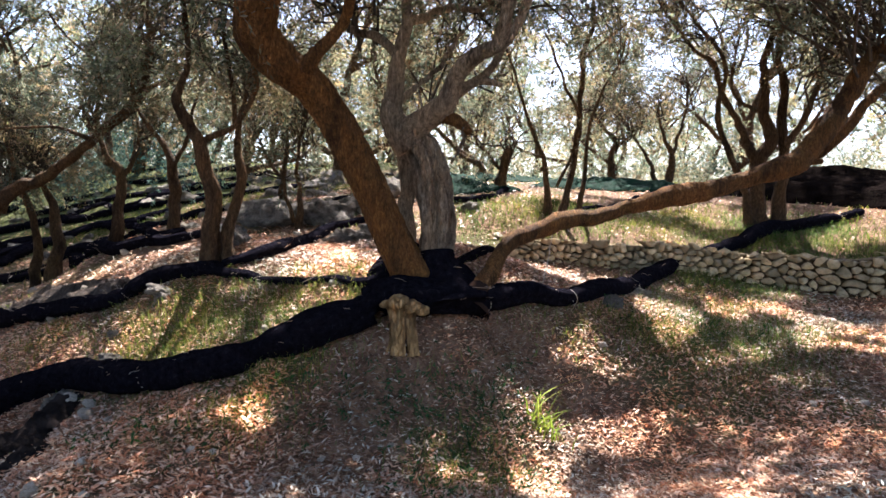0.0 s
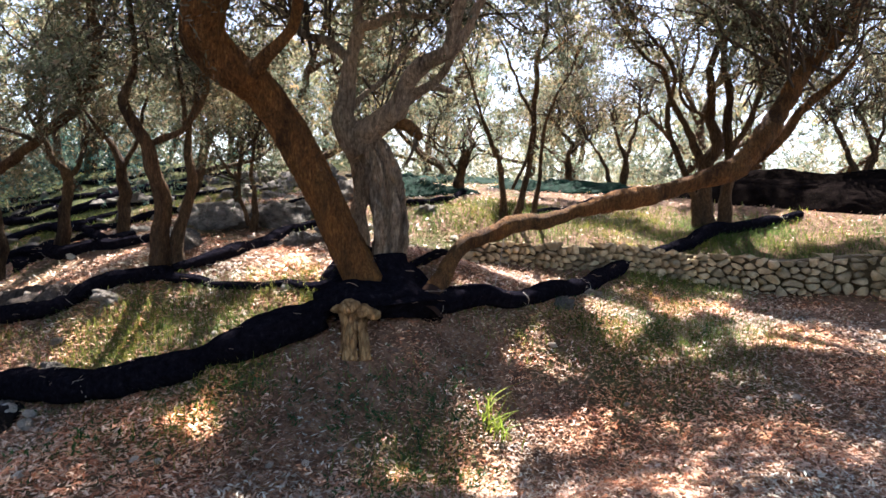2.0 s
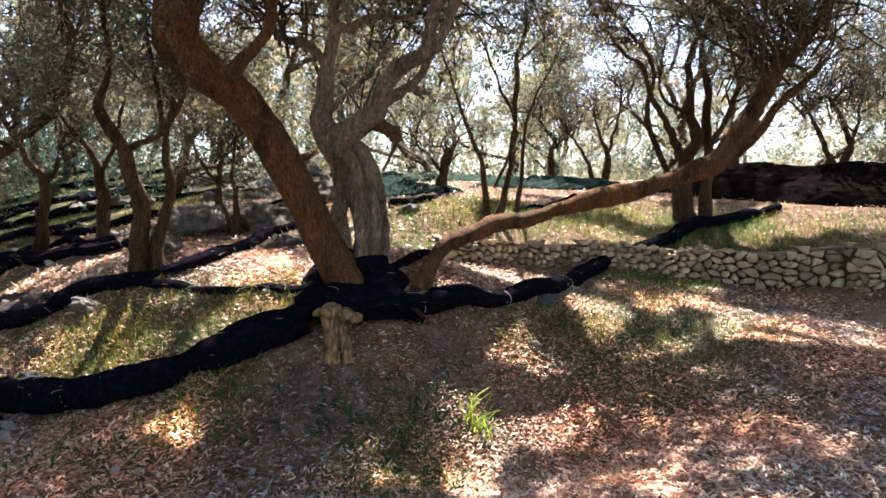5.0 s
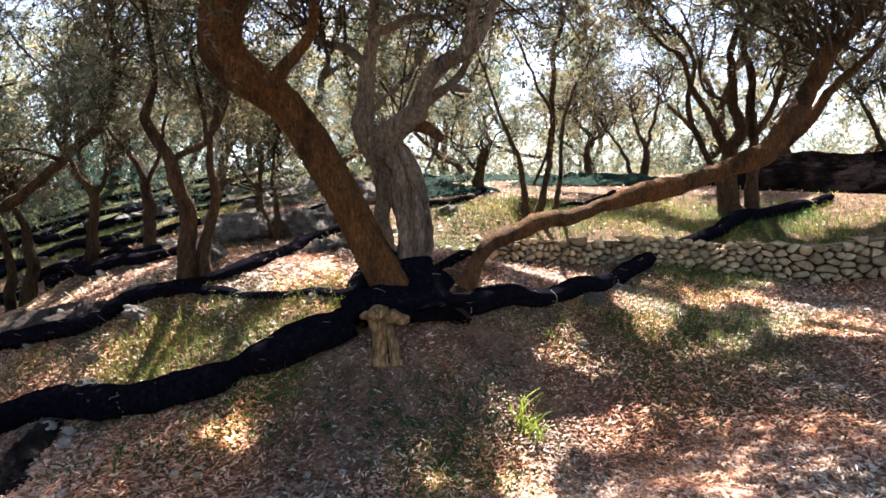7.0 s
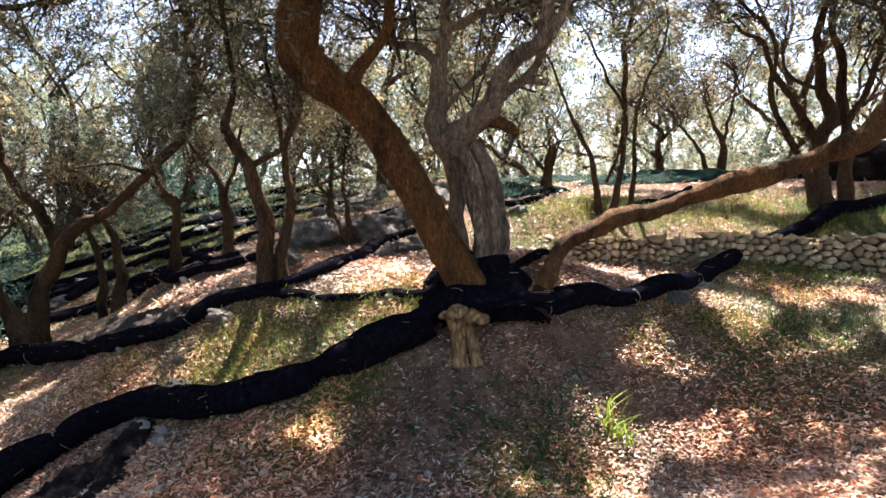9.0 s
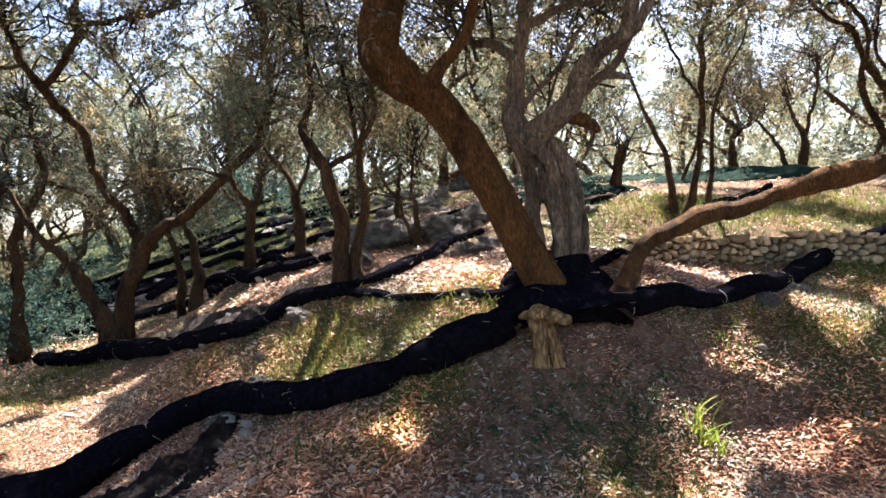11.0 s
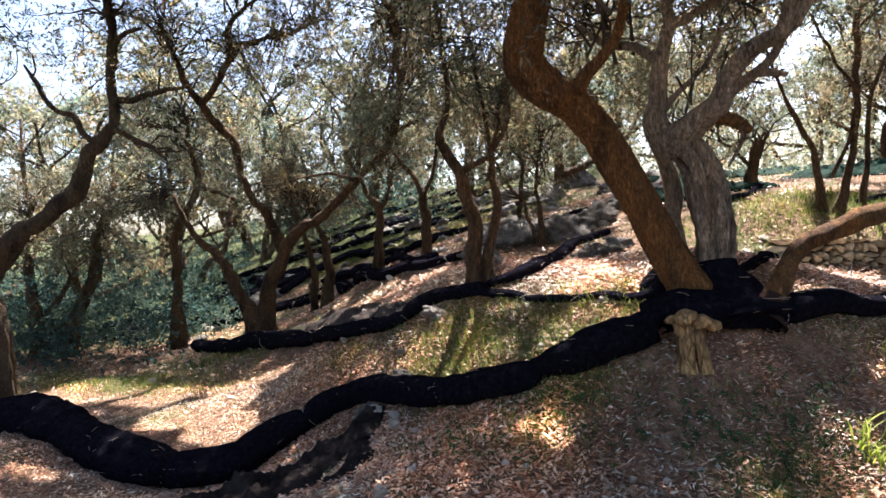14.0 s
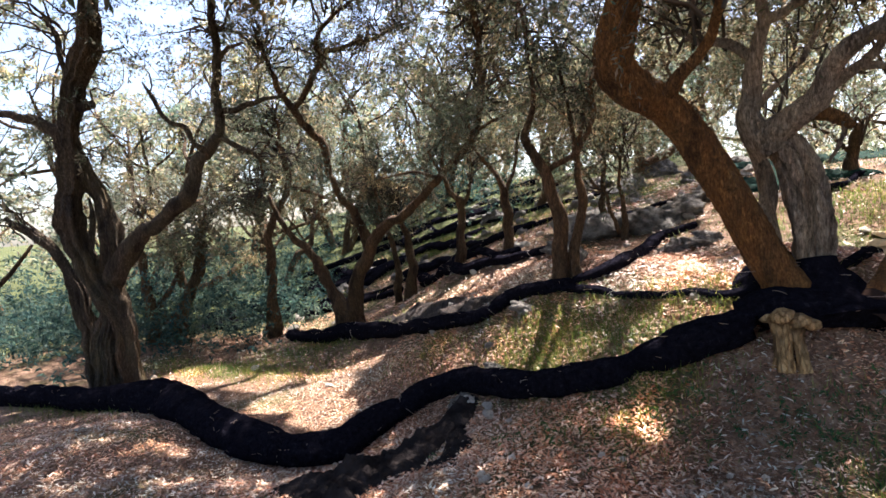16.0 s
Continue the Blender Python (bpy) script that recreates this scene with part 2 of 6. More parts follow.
# ---- ground ----
SPOTS = np.array(
    [(0.02, 2.53, 0.2), (-1.36, 2.36, 0.25), (1.48, 2.33, 0.34), (-0.16, 3.23, 0.16), (0.86, 3.83, 0.14), (1.67, 3.85, 0.18), (-1.13, 3.43, 0.48), (-0.22, 3.54, 0.63), (-0.16, 3.96, 0.99), (0.95, 4.33, 0.71), (-0.73, 3.92, 0.8), (-0.48, 3.52, 0.65), (0.33, 4.2, 0.93), (0.48, 3.97, 0.61), (3.1, 4.33, 0.59), (4.03, 5.67, 0.73), (2.8, 6.05, 0.84), (0.98, 5.9, 0.99), (4.19, 7.63, 1.41), (5.33, 7.62, 1.62), (1.25, 6.68, 1.46), (0.81, 8.35, 1.82), (3.94, 10.25, 2.08), (1.96, 6.5, 1.2)]
    + [(-1.94, 4.69, 0.96), (-1.63, 6.6, 1.25), (-0.94, 4.32, 0.96), (-0.98, 5.5, 1.1), (-1.47, 10.39, 1.86), (-3.08, 6.63, 1.2), (-3.86, 6.73, 0.94), (-6.1, 7.11, -0.02), (-5.32, 7.81, 0.35), (-9.15, 8.58, -0.35), (-9.08, 6.11, -0.15), (-7.26, 4.14, -0.22), (-4.91, 4.47, -0.19), (-3.7, 3.12, -0.24), (-2.25, 3.64, 0.13), (-5.39, 2.34, 0.07), (-3.95, 2.2, 0), (-2.67, 2.32, 0.07), (-10.28, 4.58, -0.14), (-2.25, 4.25, 0.48), (-4.69, 5.63, 0.03), (-3.57, 12.33, 1.88), (-5.92, 13.16, 1.68), (-13.36, 13.65, -0.03), (-2.66, 14.73, 2.48), (-6.01, 16.92, 2.68), (-9.62, 17.51, 2.5), (1.54, 13.88, 2.48), (4.66, 15.27, 2.58), (7.16, 11.99, 2.44), (0, 0, 0), (0, -4, -0.05), (2, -2, 0.1), (-2, -1, -0.1), (3, -1, 0.15), (-4, -2, -0.5)])
WIDE, NARROW = 2.4, 0.75


def squeeze(v):
    return 45 * np.tanh(np.asarray(v, float) / 45)


def nearness(x, y, reach):
    x, y = np.asarray(x, float), np.asarray(y, float)
    return np.exp(-((x[..., None] - SPOTS[:, 0]) ** 2 + (y[..., None] - SPOTS[:, 1]) ** 2) / (2 * reach ** 2))


_plane = np.c_[np.ones(len(SPOTS)), squeeze(SPOTS[:, 0]), squeeze(SPOTS[:, 1])]
SLOPE = np.linalg.lstsq(_plane, SPOTS[:, 2], rcond=None)[0]
_rest = SPOTS[:, 2] - _plane @ SLOPE
_near = nearness(SPOTS[:, 0], SPOTS[:, 1], WIDE)
HILLS = np.linalg.solve(_near + 0.3 * np.eye(len(SPOTS)), _rest)
_rest = _rest - _near @ HILLS
BANKS = np.linalg.solve(nearness(SPOTS[:, 0], SPOTS[:, 1], NARROW) + 0.08 * np.eye(len(SPOTS)), _rest)


def ground_z(x, y):
    """Height of the hillside, with small humps."""
    x, y = np.asarray(x, float), np.asarray(y, float)
    p = np.stack([x, y], -1)
    z = SLOPE[0] + SLOPE[1] * squeeze(x) + SLOPE[2] * squeeze(y) + nearness(x, y, WIDE) @ HILLS + nearness(x, y, NARROW) @ BANKS
    # The upper terrace ends in a crest towards the right; the hillside goes on rising towards the left.
    far = np.minimum(np.hypot(x, y), 26)
    crest = 1.5 + far * (0.05 + 0.055 * np.clip((0.3 - x) / 3.0, 0, 1))
    over = np.clip((z - crest) / 0.12, -30, 30)
    z = z - 0.12 * np.log1p(np.exp(over))
    return z + 0.018 * wave(p, 3, 2.2) + 0.009 * wave(p, 4, 6.0)


def spread(n, near, far):
    u = np.linspace(-1, 1, n)
    return near * np.sinh(u * math.asinh(far / near))


def ground_material():
    m, ns, ln, b = material("leafy_soil", 0.95)
    v = coords(ns, ln)
    n1 = node(ns, "ShaderNodeTexNoise", Scale=0.8, Detail=6.0, Roughness=0.6)
    n2 = node(ns, "ShaderNodeTexNoise", Scale=7.0, Detail=8.0, Roughness=0.7)
    n3 = node(ns, "ShaderNodeTexVoronoi", Scale=38.0)
    n4 = node(ns, "ShaderNodeTexNoise", Scale=90.0, Detail=4.0)
    for n in (n1, n2, n3, n4):
        ln.new(v, n.inputs[0])
    soil = ramp(ns, ln, n2.outputs[0], [(0.3, (0.09, 0.052, 0.031)), (0.5, (0.19, 0.12, 0.076)), (0.7, (0.31, 0.218, 0.148))])
    tint = ramp(ns, ln, n3.outputs["Color"], [(0.0, (0.55, 0.5, 0.5)), (1.0, (1.35, 1.25, 1.15))])
    soil = mixed(ns, ln, 0.8, soil, tint, "MULTIPLY")
    moss = ramp(ns, ln, n2.outputs[0], [(0.4, (0.04, 0.055, 0.014)), (0.7, (0.1, 0.12, 0.03))])
    where = ramp(ns, ln, n1.outputs[0], [(0.5, (0, 0, 0)), (0.64, (0.75, 0.75, 0.75))])
    # Grass takes over on the open slope beyond the path.
    pos = ns.new("ShaderNodeSeparateXYZ"); ln.new(v, pos.inputs[0])
    far = ns.new("ShaderNodeMath"); far.operation = "MULTIPLY_ADD"
    ln.new(pos.outputs[0], far.inputs[0]); far.inputs[1].default_value = -0.8
    ln.new(pos.outputs[1], far.inputs[2])
    edge = ns.new("ShaderNodeMath"); edge.operation = "MULTIPLY_ADD"
    ln.new(n1.outputs[0], edge.inputs[0]); edge.inputs[1].default_value = 6.0
    ln.new(far.outputs[0], edge.inputs[2])
    meadow = ns.new("ShaderNodeMapRange")
    ln.new(edge.outputs[0], meadow.inputs[0])
    for k, value in ((1, 16.5), (2, 20.0), (3, 0.0), (4, 0.92)):
        meadow.inputs[k].default_value = value
    soil = mixed(ns, ln, where, soil, moss)
    ln.new(mixed(ns, ln, meadow.outputs[0], soil, moss), b.inputs["Base Color"])
    add = ns.new("ShaderNodeMath"); add.operation = "ADD"
    ln.new(n4.outputs[0], add.inputs[0]); ln.new(n3.outputs["Distance"], add.inputs[1])
    bump(ns, ln, b, add.outputs[0], 0.8, 0.03)
    return m


gx, gy = spread(230, 3.0, 320), spread(230, 3.0, 320) + 4
GX, GY = np.meshgrid(gx, gy)
_v = np.stack([GX, GY, ground_z(GX, GY)], -1).reshape(-1, 3)
_i = np.arange(229)[:, None] * 230 + np.arange(229)[None]
_f = np.stack([_i, _i + 1, _i + 231, _i + 230], -1).reshape(-1, 4)
ground = tagged(new("ground", mesh_of("ground", _v, _f, ground_material())), "sloping brown soil with leaf litter and moss", "ground", kind="structure")

# ---- trees ----
# Openings in the leaf cover: x, y and half widths of the flecks that the sun lets fall through them.
FLECKS_NEAR = [(0.9, 4.05, 0.44, 0.36), (1.09, 4.3, 0.15, 0.1), (0.71, 3.49, 0.11, 0.2), (0.55, 3.1, 0.13, 0.26), (1.96, 4.85, 0.24, 0.28), (1.81, 4.53, 0.15, 0.1), (2.54, 5.11, 0.14, 0.28), (2.97, 5.21, 0.2, 0.3), (3.17, 4.75, 0.18, 0.23), (3.3, 4.34, 0.52, 0.34), (3.65, 4.23, 0.3, 0.37), (-0.99, 3.01, 0.13, 0.09), (-0.38, 2.91, 0.12, 0.08), (1.36, 3.88, 0.17, 0.1), (2.03, 4.1, 0.18, 0.1)]
FLECKS_SMALL = [(1.42, 3.75, 0.12, 0.06), (1.13, 3.77, 0.1, 0.05), (0.45, 3.45, 0.12, 0.05), (0.3, 3.3, 0.1, 0.04), (-0.07, 3.1, 0.09, 0.05), (0.1, 2.95, 0.1, 0.05), (0.49, 3.73, 0.1, 0.04), (1.7, 3.9, 0.12, 0.07), (-0.3, 3.2, 0.09, 0.04), (2.35, 4.3, 0.14, 0.08)]
FLECKS_TERRACE = [(-1.21, 4.69, 0.45, 0.28), (-1.05, 5.07, 0.2, 0.25), (-0.62, 4.29, 0.25, 0.25), (-0.72, 4.18, 0.25, 0.1), (-0.87, 3.97, 0.38, 0.1), (-1.15, 3.88, 0.2, 0.08), (-0.68, 3.97, 0.18, 0.09), (-2.15, 4.37, 0.25, 0.1), (-2.05, 4.19, 0.28, 0.14), (-1.68, 3.96, 0.28, 0.12)]
FLECKS_ABOVE_WALL = [(5.6, 7.05, 0.85, 0.5), (5.98, 6.69, 0.3, 0.32), (4.57, 6.76, 0.2, 0.2), (1.2, 5.39, 0.5, 0.35), (0.72, 6.63, 0.35, 0.35), (0.32, 6.33, 0.42, 0.28), (1.64, 6.6, 0.42, 0.3), (2.17, 6.7, 0.55, 0.34), (2.75, 6.85, 0.55, 0.3), (3.34, 5.84, 0.2, 0.23), (3.17, 6.15, 0.2, 0.15), (1.45, 8.33, 0.5, 0.6), (0.59, 9.34, 0.6, 0.7), (0.93, 7.37, 0.3, 0.25), (3.52, 8.63, 0.6, 0.4), (2.76, 9.1, 0.6, 0.4), (3.89, 7.86, 0.5, 0.3), (0.76, 12.06, 1.6, 1.1)]
FLECKS_PATH = [(-4.74, 4.4, 0.45, 0.45), (-4.12, 4.0, 0.32, 0.22), (-4.74, 5.06, 0.5, 0.18), (-6.1, 4.88, 0.75, 0.27), (-7.11, 4.86, 0.4, 0.4), (-7.87, 8.26, 1.2, 0.8), (-3.24, 5.91, 0.56, 0.2), (-7.01, 8.47, 0.5, 0.33), (-4.74, 6.26, 0.6, 0.16), (-4.78, 12.09, 0.7, 0.4), (-5.6, 11.35, 0.7, 0.35), (-4.85, 14.18, 0.75, 0.45), (-4.5, 5.87, 0.5, 0.15), (-3.16, 5.29, 0.4, 0.12)]
GAPS = np.array(FLECKS_NEAR + FLECKS_SMALL + FLECKS_TERRACE + FLECKS_ABOVE_WALL + FLECKS_PATH)
S3 = np.array(SUN)


def sunny(p):
    """Whether the sun's ray through each point comes down in an opening."""
    q = p.copy()
    for _ in range(3):
        h = ground_z(q[:, 0], q[:, 1])
        q = p - S3 * ((p[:, 2] - h) / S3[2])[:, None]
    wob = 1 + 0.3 * wave(q[:, :2], 11, 7.0) + 0.2 * wave(q[:, :2], 12, 19.0)
    fine = wave(q[:, :2], 13, 9.0) + 0.8 * wave(q[:, :2], 14, 23.0)
    hit = fine > 1.22
    for x, y, a, b in GAPS:
        hit |= ((q[:, 0] - x) / a) ** 2 + ((q[:, 1] - y) / b) ** 2 < 1.35 * wob
    return hit


def sprays(centres, heading, per, length, leaf, r, carve=True):
    """Leaf quads along short drooping shoots."""
    n = len(centres)
    s = np.tile(np.linspace(0.1, 1, per), n)
    c = np.repeat(centres, per, 0)
    h = np.repeat(heading, per, 0)
    L = np.repeat(length * r.uniform(0.6, 1.3, n), per)
    p = c + h * (s * L)[:, None]
    p[:, 2] -= 0.35 * L * s ** 2
    p += r.normal(0, 0.012, p.shape)
    m = len(p)
    d = h * 0.7 + r.normal(0, 0.75, (m, 3)); d[:, 2] -= 0.2
    d /= np.linalg.norm(d, axis=1)[:, None]
    w = np.cross(d, r.normal(size=(m, 3)))
    w /= np.linalg.norm(w, axis=1)[:, None] + 1e-9
    k = np.cross(w, d)
    l = (leaf * r.uniform(0.7, 1.25, m))[:, None]
    if carve:
        keep = ~(sunny(p) | sunny(p + d * l))
        p, d, w, k, l = p[keep], d[keep], w[keep], k[keep], l[keep]
        m = len(p)
    wide = l * 0.15
    v = np.stack([p, p + d * l * 0.5 + w * wide + k * l * 0.06, p + d * l, p + d * l * 0.5 - w * wide + k * l * 0.06], 1)
    return v.reshape(-1, 3), np.arange(4 * m).reshape(-1, 4)


def twig_path(a, b, r, wander):
    n = 7
    u = np.linspace(0, 1, n)[:, None]
    p = a + (b - a) * u
    size = np.linalg.norm(b - a)
    w = np.cumsum(r.normal(0, wander * size, (n, 3)), 0)
    w -= u * w[-1]
    p = p + w
    p[:, 2] += 0.12 * size * np.sin(u[:, 0] * math.pi)
    return p


def shade_canopy(foot):
    """Leaf clumps added out of view, to shade the ground round a tree's foot."""
    r = np.random.default_rng(17)
    out = []
    for gx0 in np.arange(-8.0, 6.6, 1.05):
        for gy0 in np.arange(-1.1, 9.2 if gx0 > 1.4 else 6.6 if gx0 > -1.6 else 10.6, 1.05):
            x, y = gx0 + r.uniform(-0.3, 0.3), gy0 + r.uniform(-0.3, 0.3)
            if -4.2 < x < 0.2 and 4.3 < y < 6.7:
                continue
            own = -1 if x < -4 else (1 if x > 2.8 else 0)
            if own != (-1 if foot[0] < -4 else (1 if foot[0] > 2.8 else 0)):
                continue
            h = 4.3 + 0.55 * max(0, y - 1) + (0.8 if y < 1 else 0) + r.uniform(-0.2, 0.5)
            z = float(ground_z(x, y))
            for _ in range(10):
                px, py = x + S3[0] * h / S3[2], y + S3[1] * h / S3[2]
                if (z + h - 2.0) / math.hypot(px, py) > 0.44:
                    out.append((px, py, z + h, 0.95))
                    break
                h += 0.5
    return out


# Pits and ridges of the big tree's trunks: facing, half width, place and half length along it, depth.
HOLLOWS = ((0.15, 0.2, 0.62, 0.2, 0.6), (-0.5, 0.13, 0.45, 0.25, 0.35), (0.75, 0.16, 0.55, 0.3, 0.55), (-0.95, 0.12, 0.75, 0.15, 0.3), (0.5, 0.14, 0.82, 0.1, 0.65), (-0.2, 0.07, 0.35, 0.3, 0.3), (1.1, 0.1, 0.3, 0.25, 0.4))
KNOTS = ((0.1, 0.2, 0.66, 0.008, 0.4), (-0.5, 0.22, 0.7, 0.008, 0.35), (0.5, 0.2, 0.55, 0.007, 0.35), (-0.2, 0.18, 0.46, 0.006, 0.3), (0.7, 0.12, 0.5, 0.09, 0.16), (0.3, 0.16, 0.3, 0.006, 0.25))


def olive_tree(label, leaves, leaf, clump, style, limbs, extra):
    """One olive tree from its limbs, rows of x, y, z, radius; extra: more clumps of leaves."""
    seed = int(abs(limbs[0][1][0][0] * 131 + limbs[0][1][0][1] * 17)) + 5
    r = np.random.default_rng(seed)
    x, y = limbs[0][1][0][:2]
    root = thing("olive_tree", (x, y, float(ground_z(x, y))), label, "tree", "olive trees")
    nodes, spots = [], [e for e in extra]
    first = True
    for name, pts in limbs:
        step = 0.16 if style == "far" else (0.025 if style == "main" and pts[0][3] > 0.1 else 0.05 if pts[0][3] > 0.07 else 0.07)
        p = smooth_path(pts, step)
        if style == "":
            p[:, 3] *= 0.86
            p[0, 3] *= 0.85
        stem = p[0, 3] > 0.08
        bend = (0.05 if style == "main" else 0.16) * p[:, 3:] + (0.004 if style == "main" and stem else 0.02 if style == "main" else 0.01 if style == "far" else 0.014)
        p[:, :3] += bend * np.stack([wave(p[:, :3], seed + k, 7.0) for k in range(3)], 1) * np.minimum(1, np.linspace(0, 6, len(p)))[:, None]
        p[:, 3] *= 1 + (0.05 if style == "main" and stem else 0.13) * wave(p[:, :3], seed + 9, 6.0)
        if name == "trunk":
            down = p[0].copy(); down[2] = min(down[2], ground_z(down[0], down[1])) - 0.12; down[3] *= 1.15
            p = np.vstack([down, p])
        big = p[0, 3] > 0.06
        mat = BARK_MAIN if style == "main" else (BARK_OLD if style == "twist" else BARK_FAR)
        if style == "main" and name in ("trunk", "limb") and not first and -0.6 < p[0, 0] < 0.6:
            mat = BARK_GREY
        v, q, t = tube(p[:, :3], p[:, 3], (9 if style == "far" else (44 if style == "twist" else 40 if style == "main" else 22)) if big else 8, (0.1 if style == "twist" else 0.05) if big else 0.08, seed, (0.3 if style == "twist" else 0.05 if style == "main" else 0.1) if name == "trunk" and big else 0.0)
        if style == "main" and name == "trunk" and p[0, 3] > 0.1:
            sides = 88
            hollow = mat is BARK_GREY
            v, q, t = tube(p[:, :3], p[:, 3], sides, 0.07 if hollow else 0.045, seed, 0.13 if hollow else 0.05)
            c = np.repeat(p[:, :3], sides, 0)
            d = v[:-2] - c
            u = np.repeat(np.linspace(0, 1, len(p)), sides)
            a = np.arctan2(d[:, 0], -d[:, 1])
            cut = np.zeros(len(a))
            for a0, wide, u0, long, deep in (HOLLOWS if hollow else KNOTS):
                da = a - a0 - (0.25 * np.sin(u * 9 + a0 * 5) if hollow else 0)
                cut = np.maximum(cut, deep * np.exp(-(da / wide) ** 4) * np.exp(-((u - u0) / long) ** 4))
                if not hollow:
                    cut = cut - 0.16 * np.exp(-(da / wide / 2.2) ** 2) * np.exp(-((u - u0) / long / 2.2) ** 2)
            rough = 0.05 * np.abs(wave(v[:-2] * [1, 1, 0.35], seed + 3, 42.0)) + 0.03 * wave(v[:-2] * [1, 1, 0.5], seed + 4, 95.0)
            v[:-2] = c + d * (1 - cut + rough)[:, None]
        bag = Bag(); bag.add(v, q, t)
        part(name if name != "stub" else "broken_stub", bag.mesh(name, mat), root)
        first = False
        half = p[int(len(p) * (0.55 if name == "trunk" else 0.3)):]
        nodes.append(half)
        if name != "stub":
            step = max(1, int(0.55 / step))
            for k in range(len(half) - 1, int(len(half) * (0.45 if style == "far" else 0.6)), -step):
                low = style == "main" and (half[k, 2] - 1.5) / math.hypot(half[k, 0], half[k, 1]) < 0.36 and half[k, 0] < 1.5
                if style == "far" and half[k, 2] < 1.8:
                    continue
                if half[k, 3] < 0.05 and not low:
                    spots.append((*half[k, :2], half[k, 2] + 0.2 * clump, clump * (0.7 + 0.45 * r.uniform())))
    nodes = np.vstack(nodes)
    spots = np.array(spots)
    vol = spots[:, 3] ** 2
    per = 16
    count = np.maximum(3, (leaves * (0.62 if style == "far" or x > -1.5 else 0.85) / per * vol / vol.sum()).astype(int))
    twigs = Bag()
    cs, hs = [], []
    for (cx, cy, cz, rad), n in zip(spots, count):
        c = np.array([cx, cy, cz])
        d = np.linalg.norm(nodes[:, :3] - c, axis=1)
        start = nodes[np.argsort(d)[:8]]
        nb = max(3, int(n / (13 if style == "far" else 9)))
        ends = []
        for k in range(nb):
            g = r.normal(size=3); g /= np.linalg.norm(g)
            e = c + g * rad * r.uniform(0.4, 1.0) * np.array([1.15, 1.15, 0.5])
            s0 = start[r.integers(len(start))]
            p = twig_path(s0[:3], e, r, 0.07)
            if y < 7.5 and sunny(p[1:]).any():
                ends.append(p)
                continue
            w = min(s0[3] * 0.6, 0.016)
            thin = p[::2] if style == "far" else p
            v, q, t = tube(thin, np.linspace(w, 0.003, len(thin)), 3)
            twigs.add(v, q)
            ends.append(p)
            for _ in range(0 if style == "far" else 1):
                a = p[r.integers(3, 7)]
                b = a + r.normal(0, 0.28 * rad, 3) + g * 0.2 * rad
                p2 = twig_path(a, b, r, 0.08)[::2]
                v, q, t = tube(p2, np.linspace(0.005, 0.002, len(p2)), 3)
                twigs.add(v, q)
                ends.append(p2)
        pool = np.vstack([e[-2:] for e in ends])
        spread_out = r.normal(0, 1, (n, 3)) * [1, 1, 0.6]
        pick = pool[r.integers(len(pool), size=n)] + spread_out * (0.15 if style == "far" else 0.12) * rad
        out = pick - c
        out = out / (np.linalg.norm(out, axis=1)[:, None] + 1e-6) + r.normal(0, 0.6, (n, 3))
        out /= np.linalg.norm(out, axis=1)[:, None]
        cs.append(pick); hs.append(out)
    part("twig_tracery", twigs.mesh("twig_tracery", TWIG), root, "fine dark twigs")["kind"] = "stuff"
    v, q = sprays(np.vstack(cs), np.vstack(hs), per, 0.26, leaf * 0.66, r)
    # Three trees also carry the unseen clumps that keep sun off the ground.
    high = shade_canopy(limbs[0][1][0]) if label.startswith(("old leaning", "big old", "many-stemmed")) else []
    if len(high):
        top = np.repeat(np.array(high), 68, 0)
        g = r.normal(size=(len(top), 3)); g /= np.linalg.norm(g, axis=1)[:, None]
        c = top[:, :3] + g * top[:, 3:] * (r.uniform(0, 1, len(top)) ** 0.4)[:, None] * [1.2, 1.2, 0.5]
        v2, q2 = sprays(c, g, 14, 0.4, 0.19, r)
        v, q = np.vstack([v, v2]), np.vstack([q, q2 + len(v)])
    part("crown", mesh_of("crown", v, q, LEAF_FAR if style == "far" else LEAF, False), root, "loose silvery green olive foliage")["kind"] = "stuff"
    return root


